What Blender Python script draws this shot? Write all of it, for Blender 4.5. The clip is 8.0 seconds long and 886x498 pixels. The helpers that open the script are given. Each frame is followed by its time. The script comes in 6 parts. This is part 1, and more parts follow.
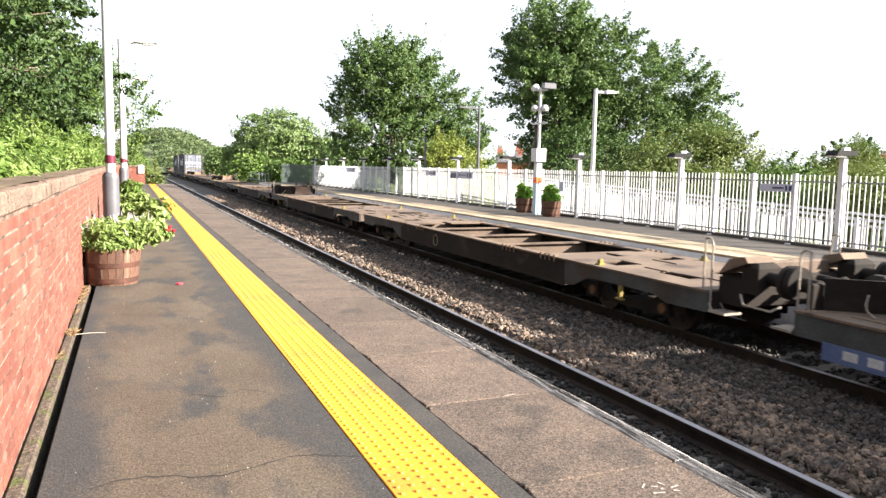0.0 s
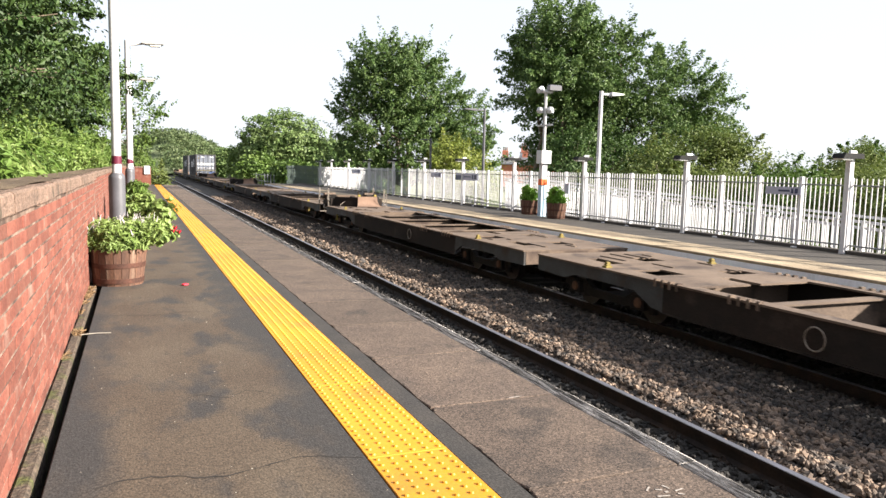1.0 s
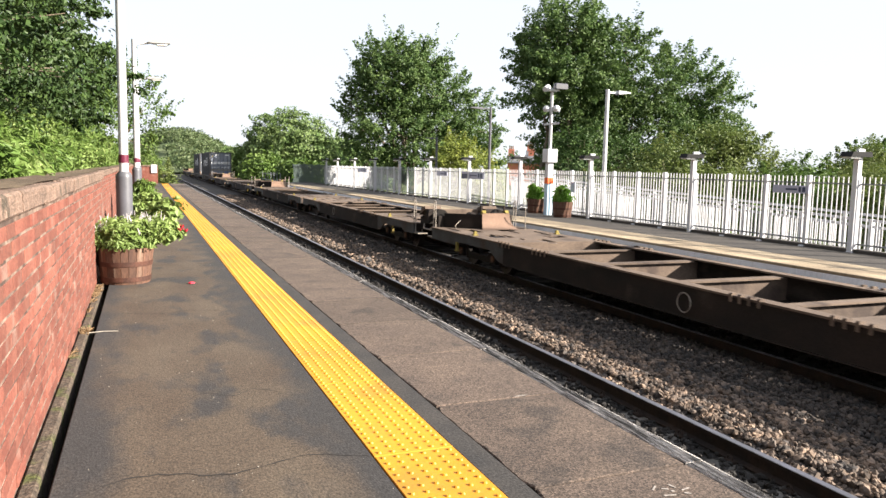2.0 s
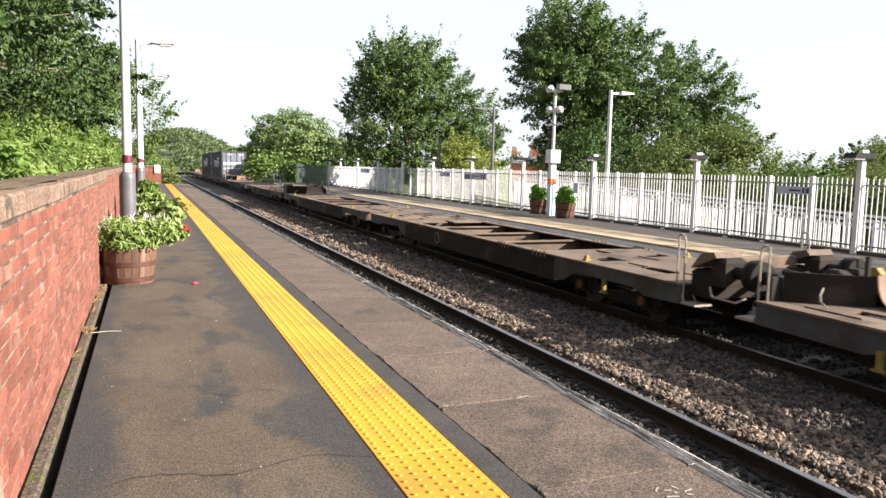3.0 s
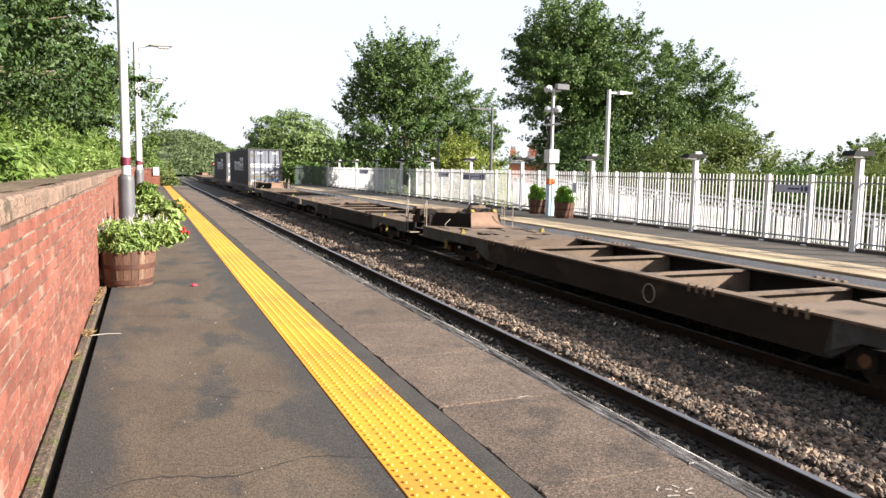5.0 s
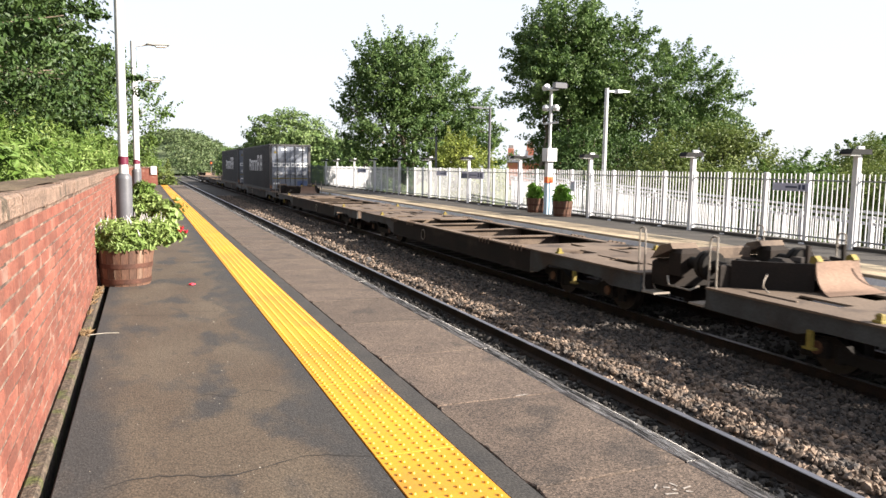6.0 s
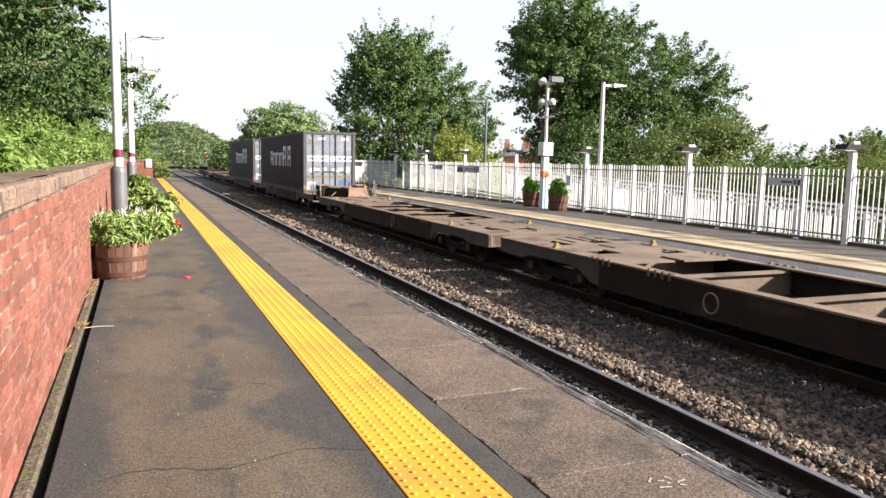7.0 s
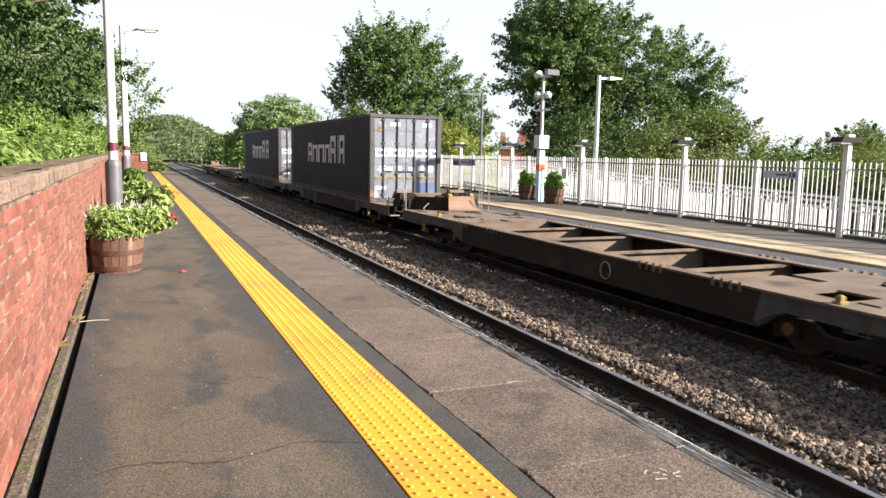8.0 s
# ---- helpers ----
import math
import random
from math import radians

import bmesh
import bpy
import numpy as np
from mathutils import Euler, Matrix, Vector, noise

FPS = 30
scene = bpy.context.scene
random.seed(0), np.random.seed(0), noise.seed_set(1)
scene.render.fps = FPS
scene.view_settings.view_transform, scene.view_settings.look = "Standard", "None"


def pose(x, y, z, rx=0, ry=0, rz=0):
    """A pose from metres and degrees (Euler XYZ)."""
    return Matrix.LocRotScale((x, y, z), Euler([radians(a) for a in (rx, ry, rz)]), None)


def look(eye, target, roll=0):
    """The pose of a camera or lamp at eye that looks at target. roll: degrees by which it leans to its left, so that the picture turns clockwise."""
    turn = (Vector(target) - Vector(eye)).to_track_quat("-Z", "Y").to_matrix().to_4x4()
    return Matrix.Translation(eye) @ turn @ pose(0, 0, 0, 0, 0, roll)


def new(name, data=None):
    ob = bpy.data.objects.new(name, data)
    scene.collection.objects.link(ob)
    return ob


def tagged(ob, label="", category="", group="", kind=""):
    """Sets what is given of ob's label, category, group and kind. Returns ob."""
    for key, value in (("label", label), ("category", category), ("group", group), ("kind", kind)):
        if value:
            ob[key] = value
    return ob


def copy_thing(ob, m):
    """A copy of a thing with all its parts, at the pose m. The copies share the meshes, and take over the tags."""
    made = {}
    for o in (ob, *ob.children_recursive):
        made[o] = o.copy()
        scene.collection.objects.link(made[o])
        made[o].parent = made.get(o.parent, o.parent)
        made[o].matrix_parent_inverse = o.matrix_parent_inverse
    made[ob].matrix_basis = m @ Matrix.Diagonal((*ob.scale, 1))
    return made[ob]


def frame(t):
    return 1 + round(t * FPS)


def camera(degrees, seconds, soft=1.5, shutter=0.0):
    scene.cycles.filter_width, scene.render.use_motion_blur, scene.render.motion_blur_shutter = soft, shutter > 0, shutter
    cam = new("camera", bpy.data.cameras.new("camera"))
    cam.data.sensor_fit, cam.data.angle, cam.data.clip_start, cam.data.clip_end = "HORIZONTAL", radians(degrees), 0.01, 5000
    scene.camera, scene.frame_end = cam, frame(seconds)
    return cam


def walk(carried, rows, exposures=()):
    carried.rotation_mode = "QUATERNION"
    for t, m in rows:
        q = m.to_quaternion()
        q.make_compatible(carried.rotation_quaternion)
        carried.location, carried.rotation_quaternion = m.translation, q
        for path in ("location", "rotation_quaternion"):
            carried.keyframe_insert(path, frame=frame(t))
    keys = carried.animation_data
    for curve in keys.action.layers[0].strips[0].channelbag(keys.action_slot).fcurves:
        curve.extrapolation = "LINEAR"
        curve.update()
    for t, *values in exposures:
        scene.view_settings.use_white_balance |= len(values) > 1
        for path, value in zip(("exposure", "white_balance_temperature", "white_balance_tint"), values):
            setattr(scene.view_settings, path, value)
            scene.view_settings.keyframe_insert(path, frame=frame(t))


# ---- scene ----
# World: x across the tracks, y along them, z up; z = 0 is the near platform, x = 0 its edge.
EYE = (-2.55, 0.0, 1.42)
RAIL = -0.94
TRACKS = (1.53, 5.84)

cam = camera(62.2, 8.0, soft=1.5, shutter=0.1)
# seconds, pan to the right of +y, tilt down, roll (degrees)
AIM = (
    (0.0, 23.000, 6.273, 1.134),
    (0.5, 22.874, 6.128, 1.163),
    (1.0, 22.617, 6.146, 1.298),
    (1.5, 22.359, 6.246, 1.268),
    (3.0, 21.930, 6.216, 1.342),
    (3.5, 21.927, 6.206, 1.281),
    (4.0, 21.936, 6.220, 1.197),
    (4.5, 21.906, 6.162, 1.068),
    (6.0, 22.139, 6.273, 0.926),
    (6.5, 22.131, 6.428, 1.081),
    (7.0, 22.477, 6.748, 1.116),
    (7.5, 22.480, 7.067, 1.056),
    (8.0, 22.807, 7.264, 1.066),
)


def aimed(pan, tilt, roll):
    a, b = radians(pan), radians(tilt)
    way = Vector((math.sin(a) * math.cos(b), math.cos(a) * math.cos(b), -math.sin(b)))
    return look(EYE, Vector(EYE) + way, roll)


walk(cam, [(t, aimed(p, d, r)) for t, p, d, r in AIM],
     exposures=((0.0, 2.46), (0.5, 2.2), (1.0, 1.96), (1.5, 1.94), (3.0, 1.95), (8.0, 1.95)))

# ---- light ----
SUN_TO = Vector((1.72, -1.25, 1.0)).normalized()
world = bpy.data.worlds.new("world")
scene.world = world
world.use_nodes = True
wn, wl = world.node_tree.nodes, world.node_tree.links
sky = wn.new("ShaderNodeTexSky")
sky.sky_type = "NISHITA"
sky.sun_disc = False
sky.sun_elevation = math.asin(SUN_TO.z)
sky.sun_rotation = math.atan2(SUN_TO.x, SUN_TO.y)
sky.air_density, sky.dust_density, sky.ozone_density = 1.0, 1.0, 1.0
wn["Background"].inputs["Strength"].default_value = 0.063
# thin bright overcast veil over the clear sky
veil = wn.new("ShaderNodeMix")
veil.data_type = "RGBA"
veil.inputs[0].default_value = 0.85
veil.inputs[7].default_value = (4.3, 4.5, 4.95, 1)
wl.new(sky.outputs[0], veil.inputs[6])
wl.new(veil.outputs[2], wn["Background"].inputs["Color"])
sun = new("sun", bpy.data.lights.new("sun", "SUN"))
sun.data.energy, sun.data.angle, sun.data.color = 5.0, radians(0.6), (1.0, 0.915, 0.8)
sun.matrix_world = look((0, 0, 60), Vector((0, 0, 60)) - SUN_TO)


# ---- materials ----
def material(name, c1, c2, rough=0.8, metal=0.0, scale=1.5, fine=40.0, grain=0.25, bump=0.3, depth=0.004,
             rand=0.0, stain=None, stain_scale=0.6, stain_at=0.55, island=0.0, spec=0.4, stretch=(1, 1, 1), speck=0.0, speck_scale=130.0, border=None):
    """Two-scale procedural surface: patches between c1 and c2, fine grain, optional stains, relief."""
    m = bpy.data.materials.new(name)
    m.use_nodes = True
    n, l = m.node_tree.nodes, m.node_tree.links
    b = n["Principled BSDF"]
    tc, mp = n.new("ShaderNodeTexCoord"), n.new("ShaderNodeMapping")
    mp.inputs["Scale"].default_value = stretch
    l.new(tc.outputs["Object"], mp.inputs["Vector"])
    vec = mp.outputs["Vector"]
    info = n.new("ShaderNodeObjectInfo")
    if rand > 0:
        off = n.new("ShaderNodeVectorMath")
        off.operation = "MULTIPLY_ADD"
        l.new(info.outputs["Random"], off.inputs[0])
        off.inputs[1].default_value = (37, 53, 19)
        l.new(vec, off.inputs[2])
        vec = off.outputs[0]

    def noise_tex(s, detail=5.0):
        t = n.new("ShaderNodeTexNoise")
        t.inputs["Scale"].default_value, t.inputs["Detail"].default_value = s, detail
        l.new(vec, t.inputs["Vector"])
        return t.outputs[0]

    def ramp(src, lo, hi):
        r = n.new("ShaderNodeMapRange")
        r.inputs[1].default_value, r.inputs[2].default_value = lo, hi
        l.new(src, r.inputs[0])
        return r.outputs[0]

    def mix(fac, a, bb, mode="MIX"):
        x = n.new("ShaderNodeMix")
        x.data_type, x.blend_type = "RGBA", mode
        for sock, v in ((x.inputs[0], fac), (x.inputs[6], a), (x.inputs[7], bb)):
            if hasattr(v, "links"):
                l.new(v, sock)
            elif isinstance(v, float):
                sock.default_value = v
            else:
                sock.default_value = (*v, 1)
        return x.outputs[2]

    big, small = noise_tex(scale), noise_tex(fine, 3.0)
    col = mix(ramp(big, 0.35, 0.65), c1, c2)
    if stain:
        col = mix(ramp(noise_tex(stain_scale, 6.0), stain_at, stain_at + 0.12), col, stain)
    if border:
        # a darker tone outside a ragged middle strip: (centre, half width, softness, colour)
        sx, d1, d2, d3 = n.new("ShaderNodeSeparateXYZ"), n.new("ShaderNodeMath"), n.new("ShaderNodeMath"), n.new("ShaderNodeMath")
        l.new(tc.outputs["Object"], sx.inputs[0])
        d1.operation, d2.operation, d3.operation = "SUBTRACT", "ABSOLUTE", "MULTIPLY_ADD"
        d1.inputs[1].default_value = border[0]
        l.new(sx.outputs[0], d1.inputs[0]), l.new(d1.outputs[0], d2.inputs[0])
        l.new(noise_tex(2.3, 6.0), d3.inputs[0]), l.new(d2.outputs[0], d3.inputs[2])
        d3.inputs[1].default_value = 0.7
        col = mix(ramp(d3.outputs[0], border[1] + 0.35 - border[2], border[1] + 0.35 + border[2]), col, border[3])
    g = n.new("ShaderNodeMapRange")
    g.inputs[1].default_value, g.inputs[2].default_value = 0.25, 0.75
    g.inputs[3].default_value, g.inputs[4].default_value = 1 - grain, 1 + grain
    l.new(small, g.inputs[0])
    shade = g.outputs[0]
    for amount, src in ((rand, info.outputs["Random"]), (island, None)):
        if amount > 0:
            if src is None:
                src = n.new("ShaderNodeNewGeometry").outputs["Random Per Island"]
            r = n.new("ShaderNodeMapRange")
            r.inputs[3].default_value, r.inputs[4].default_value = 1 - amount, 1 + amount
            l.new(src, r.inputs[0])
            mu = n.new("ShaderNodeMath")
            mu.operation = "MULTIPLY"
            l.new(shade, mu.inputs[0]), l.new(r.outputs[0], mu.inputs[1])
            shade = mu.outputs[0]
    if speck > 0:
        vo = n.new("ShaderNodeTexVoronoi")
        vo.inputs["Scale"].default_value = speck_scale
        l.new(tc.outputs["Object"], vo.inputs["Vector"])
        sep = n.new("ShaderNodeSeparateColor")
        l.new(vo.outputs["Color"], sep.inputs[0])
        r, mu = n.new("ShaderNodeMapRange"), n.new("ShaderNodeMath")
        r.inputs[3].default_value, r.inputs[4].default_value = 1 - speck, 1 + speck
        mu.operation = "MULTIPLY"
        l.new(sep.outputs[0], r.inputs[0])
        l.new(shade, mu.inputs[0]), l.new(r.outputs[0], mu.inputs[1])
        shade = mu.outputs[0]
    vm = n.new("ShaderNodeVectorMath")
    vm.operation = "SCALE"
    l.new(col, vm.inputs[0]), l.new(shade, vm.inputs["Scale"])
    l.new(vm.outputs[0], b.inputs["Base Color"])
    b.inputs["Roughness"].default_value, b.inputs["Metallic"].default_value = rough, metal
    b.inputs["Specular IOR Level"].default_value = spec
    if bump > 0:
        bp = n.new("ShaderNodeBump")
        bp.inputs["Strength"].default_value, bp.inputs["Distance"].default_value = bump, depth
        l.new(small, bp.inputs["Height"])
        l.new(bp.outputs[0], b.inputs["Normal"])
    return m


def leaf_material(name, c1, c2, through_light=0.25):
    m = bpy.data.materials.new(name)
    m.use_nodes = True
    n, l = m.node_tree.nodes, m.node_tree.links
    b = n["Principled BSDF"]
    geo, mx = n.new("ShaderNodeNewGeometry"), n.new("ShaderNodeMix")
    mx.data_type = "RGBA"
    mx.inputs[6].default_value, mx.inputs[7].default_value = (*c1, 1), (*c2, 1)
    l.new(geo.outputs["Random Per Island"], mx.inputs[0])
    nz, tc, mm = n.new("ShaderNodeTexNoise"), n.new("ShaderNodeTexCoord"), n.new("ShaderNodeMix")
    nz.inputs["Scale"].default_value = 0.7
    l.new(tc.outputs["Object"], nz.inputs["Vector"])
    mm.data_type, mm.blend_type = "RGBA", "MULTIPLY"
    rp = n.new("ShaderNodeMapRange")
    rp.inputs[1].default_value, rp.inputs[2].default_value = 0.35, 0.65
    rp.inputs[3].default_value, rp.inputs[4].default_value = 0.0, 0.7
    l.new(nz.outputs[0], rp.inputs[0]), l.new(rp.outputs[0], mm.inputs[0])
    l.new(mx.outputs[2], mm.inputs[6])
    mm.inputs[7].default_value = (0.65, 0.8, 0.7, 1)
    l.new(mm.outputs[2], b.inputs["Base Color"])
    b.inputs["Roughness"].default_value = 0.55
    b.inputs["Specular IOR Level"].default_value = 0.3
    tr, ms = n.new("ShaderNodeBsdfTranslucent"), n.new("ShaderNodeMixShader")
    l.new(mm.outputs[2], tr.inputs["Color"])
    ms.inputs[0].default_value = through_light
    l.new(b.outputs[0], ms.inputs[1]), l.new(tr.outputs[0], ms.inputs[2])
    l.new(ms.outputs[0], n["Material Output"].inputs["Surface"])
    return m


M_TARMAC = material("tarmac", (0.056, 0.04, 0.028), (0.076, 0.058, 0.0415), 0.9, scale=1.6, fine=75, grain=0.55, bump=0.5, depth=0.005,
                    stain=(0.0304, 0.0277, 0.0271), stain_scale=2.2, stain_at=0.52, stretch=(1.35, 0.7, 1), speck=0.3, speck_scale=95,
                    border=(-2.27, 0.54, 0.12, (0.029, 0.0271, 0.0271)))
M_JOIN = material("tarmac_strip", (0.0255, 0.024, 0.024), (0.0405, 0.036, 0.033), 0.88, scale=3, fine=70, grain=0.6, bump=0.7, speck=0.25)
M_SLAB = material("aggregate_slab", (0.071, 0.0518, 0.0414), (0.0977, 0.071, 0.0548), 0.9, scale=2.6, fine=110, grain=0.6, bump=0.8,
                  rand=0.12, stain=(0.0518, 0.0392, 0.0326), stain_scale=3.0, speck=0.62, speck_scale=110)
M_NOSE = material("worn_edge", (0.6, 0.56, 0.53), (0.1, 0.09, 0.082), 0.9, scale=2.0, fine=14, grain=0.8, bump=0.9, depth=0.012,
                  rand=0.15, stain=(0.025, 0.023, 0.022), stain_scale=1.6, stain_at=0.49, stretch=(40, 2.0, 12))
M_YELLOW = material("tactile_yellow", (0.5328, 0.2442, 0.0089), (0.4736, 0.2072, 0.0089), 0.55, scale=1.2, fine=60, grain=0.1, bump=0.15,
                    rand=0.04, stain=(0.407, 0.1776, 0.0148), stain_scale=1.6, stain_at=0.58)
M_BRICK = material("red_brick", (0.125, 0.037, 0.025), (0.165, 0.061, 0.042), 0.85, scale=5, fine=60, grain=0.35, bump=0.5, depth=0.006,
                   rand=0.25, stain=(0.2112, 0.132, 0.1056), stain_scale=3.2, stain_at=0.6)
M_BRICKS = material("red_brick_far", (0.125, 0.037, 0.025), (0.165, 0.061, 0.042), 0.85, scale=5, fine=60, grain=0.35, bump=0.5,
                    island=0.25, stain=(0.2112, 0.132, 0.1056), stain_scale=3.2, stain_at=0.6)
M_MORTAR = material("mortar", (0.0792, 0.0462, 0.0343), (0.2112, 0.1584, 0.1254), 0.95, scale=9, fine=90, grain=0.5, bump=0.5,
                    stain=(0.0495, 0.033, 0.0264), stain_scale=5, stain_at=0.5)
M_COPING = material("coping_stone", (0.204, 0.136, 0.102), (0.1292, 0.0884, 0.068), 0.95, scale=9, fine=70, grain=0.7, bump=1.0, depth=0.02,
                    rand=0.12, stain=(0.0612, 0.0476, 0.034), stain_scale=6, stain_at=0.57)
M_KERB = material("mossy_kerb", (0.085, 0.062, 0.045), (0.05, 0.038, 0.028), 0.95, scale=5, fine=45, grain=0.7, bump=1.0, depth=0.01,
                  stain=(0.06, 0.066, 0.018), stain_scale=4, stain_at=0.55, speck=0.35, speck_scale=60)
M_SOIL = material("soil", (0.065, 0.043, 0.026), (0.11, 0.078, 0.048), 1.0, scale=2, fine=30, grain=0.6, bump=0.8, depth=0.02)
M_GRASS = material("rough_grass", (0.06, 0.09, 0.02), (0.12, 0.13, 0.045), 1.0, scale=0.4, fine=12, grain=0.5, bump=0.6, depth=0.05)
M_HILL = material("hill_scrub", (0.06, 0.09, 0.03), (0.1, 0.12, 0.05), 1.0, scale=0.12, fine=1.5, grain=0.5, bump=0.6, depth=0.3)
M_BALLAST = material("ballast_bed", (0.024, 0.021, 0.0195), (0.045, 0.039, 0.0338), 0.95, scale=3, fine=26, grain=0.7, bump=1.0, depth=0.03)
M_STONE = material("ballast_stone", (0.185, 0.13, 0.094), (0.042, 0.038, 0.037), 0.9, scale=6, fine=50, grain=0.25, bump=0.3, island=0.7)
# darker copy of the ballast stone, with the wagons' shade in its colour
M_STONE_SHADED = material("shaded_stone", (0.075, 0.058, 0.047), (0.021, 0.0195, 0.0195), 0.9, scale=6, fine=50, grain=0.25, bump=0.3, island=0.6)
# oil stain, taken blacker to carry the shade beneath the wagons
M_OILY_SHADE = material("oily_shade_stone", (0.012, 0.0105, 0.01), (0.02, 0.017, 0.015), 0.85, scale=6, fine=50, grain=0.3, bump=0.3, island=0.5)
M_SLEEPER = material("sleeper", (0.13, 0.12, 0.11), (0.08, 0.07, 0.06), 0.95, scale=4, fine=40, grain=0.3, bump=0.4, rand=0.15)
M_RAILSIDE = material("rusty_rail", (0.03, 0.019, 0.014), (0.016, 0.012, 0.011), 0.85, scale=5, fine=40, grain=0.3, bump=0.3, spec=0.2)
M_RAILTOP = material("polished_rail", (0.34, 0.32, 0.35), (0.26, 0.25, 0.26), 0.42, 1.0, scale=3, fine=60, grain=0.1, bump=0.05)
M_OPPTOP = material("buff_paving", (0.34, 0.272, 0.1827), (0.2125, 0.1615, 0.1062), 0.95, scale=2.2, fine=60, grain=0.3, bump=0.3,
                    stain=(0.136, 0.1062, 0.0808), stain_scale=0.8, stain_at=0.6, stretch=(1, 0.35, 1))
M_OPPGREY = material("grey_paving", (0.048, 0.0416, 0.0368), (0.068, 0.0584, 0.0496), 0.95, scale=1.2, fine=60, grain=0.3, bump=0.3)
M_OPPFACE = material("pale_concrete", (0.82, 0.82, 0.86), (0.72, 0.72, 0.76), 0.9, scale=1.2, fine=30, grain=0.1, bump=0.2,
                     rand=0.05, stain=(0.55, 0.55, 0.57), stain_scale=1.5, stain_at=0.64, stretch=(1, 1, 0.3))
M_PALISADE = material("palisade_paint", (0.06, 0.085, 0.078), (0.045, 0.06, 0.055), 0.6, scale=3, fine=30, grain=0.1, bump=0.1)
M_WHITE = material("white_paint", (0.54, 0.54, 0.56), (0.48, 0.48, 0.5), 0.45, scale=3, fine=30, grain=0.05, bump=0.08,
                   stain=(0.45, 0.43, 0.4), stain_scale=2, stain_at=0.66)
M_GREYMETAL = material("grey_galvanised", (0.2, 0.21, 0.23), (0.15, 0.16, 0.175), 0.5, 0.3, scale=4, fine=40, grain=0.1, bump=0.1)
M_HEAD = material("lamp_head_grey", (0.34, 0.34, 0.34), (0.28, 0.28, 0.28), 0.6, scale=3, fine=40, grain=0.1, bump=0)
M_LAMPGREY = material("dark_grey_paint", (0.1, 0.1, 0.115), (0.075, 0.075, 0.085), 0.45, scale=3, fine=40, grain=0.1, bump=0.1)
M_BURGUNDY = material("burgundy_paint", (0.12, 0.015, 0.035), (0.09, 0.012, 0.03), 0.4, scale=3, fine=40, grain=0.08, bump=0)
M_BLACK = material("black_plastic", (0.012, 0.012, 0.014), (0.02, 0.02, 0.02), 0.8, scale=3, fine=40, grain=0.1, bump=0.1, spec=0.15)
M_GLASSY = material("lamp_lens", (0.7, 0.7, 0.68), (0.6, 0.6, 0.6), 0.2, scale=3, fine=30, grain=0.05, bump=0)
M_ORANGE = material("orange_paint", (0.75, 0.15, 0.03), (0.65, 0.12, 0.03), 0.5, scale=3, fine=40, grain=0.06, bump=0)
M_PALEBLUE = material("pale_blue_paint", (0.36, 0.5, 0.62), (0.4, 0.52, 0.62), 0.5, scale=3, fine=40, grain=0.06, bump=0)
M_NAVY = material("navy_sign", (0.03, 0.04, 0.09), (0.035, 0.05, 0.1), 0.4, scale=3, fine=30, grain=0.05, bump=0)
M_SIGN = material("pale_sign", (0.336, 0.344, 0.44), (0.36, 0.368, 0.448), 0.4, scale=3, fine=30, grain=0.04, bump=0)
M_OAK = material("barrel_oak", (0.1275, 0.0638, 0.039), (0.075, 0.0375, 0.0255), 0.8, scale=3, fine=30, grain=0.35, bump=0.5, rand=0.25,
                 stretch=(5, 5, 0.6), stain=(0.195, 0.1275, 0.09), stain_scale=1.5, stain_at=0.58)
M_HOOP = material("barrel_hoop", (0.1, 0.042, 0.028), (0.065, 0.032, 0.024), 0.7, 0.4, scale=6, fine=50, grain=0.3, bump=0.3)
M_DECK = material("rusty_deck", (0.1378, 0.0984, 0.0713), (0.0861, 0.0599, 0.0443), 0.85, scale=1.1, fine=40, grain=0.3, bump=0.35,
                  rand=0.12, stain=(0.0451, 0.0295, 0.023), stain_scale=1.6, stain_at=0.55)
# wagon brown taken near black; the shade on the wagon sides is in this colour
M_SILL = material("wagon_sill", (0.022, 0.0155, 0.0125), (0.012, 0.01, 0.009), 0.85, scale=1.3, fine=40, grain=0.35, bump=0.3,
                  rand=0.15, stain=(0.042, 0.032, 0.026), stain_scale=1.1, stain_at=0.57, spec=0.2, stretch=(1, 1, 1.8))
M_PRIMER = material("blue_grey_primer", (0.05, 0.056, 0.06), (0.026, 0.026, 0.027), 0.75, scale=1.6, fine=40, grain=0.25, bump=0.25,
                    stain=(0.034, 0.024, 0.019), stain_scale=1.5, stain_at=0.52, speck=0.1, speck_scale=30)
M_RUST = material("brown_rust", (0.19, 0.12, 0.085), (0.14, 0.09, 0.065), 0.85, scale=2.5, fine=40, grain=0.3, bump=0.3)
M_AXLE = material("axlebox_rust", (0.11, 0.048, 0.02), (0.06, 0.028, 0.014), 0.8, scale=6, fine=40, grain=0.3, bump=0.3)
# gear and wheel colours carry the shade under the wagons
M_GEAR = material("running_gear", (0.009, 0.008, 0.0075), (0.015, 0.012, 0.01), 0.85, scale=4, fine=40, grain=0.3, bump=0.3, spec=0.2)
M_TREAD = material("wheel_steel", (0.02, 0.016, 0.014), (0.014, 0.012, 0.011), 0.6, 0.2, scale=5, fine=40, grain=0.15, bump=0.1)
M_MARK = material("yellow_marker", (0.21, 0.165, 0.03), (0.14, 0.1, 0.024), 0.75, scale=5, fine=40, grain=0.3, bump=0.1)
M_STEELBAR = material("worn_steel_bar", (0.3, 0.27, 0.24), (0.2, 0.165, 0.13), 0.65, 0.2, scale=6, fine=40, grain=0.2, bump=0.1)
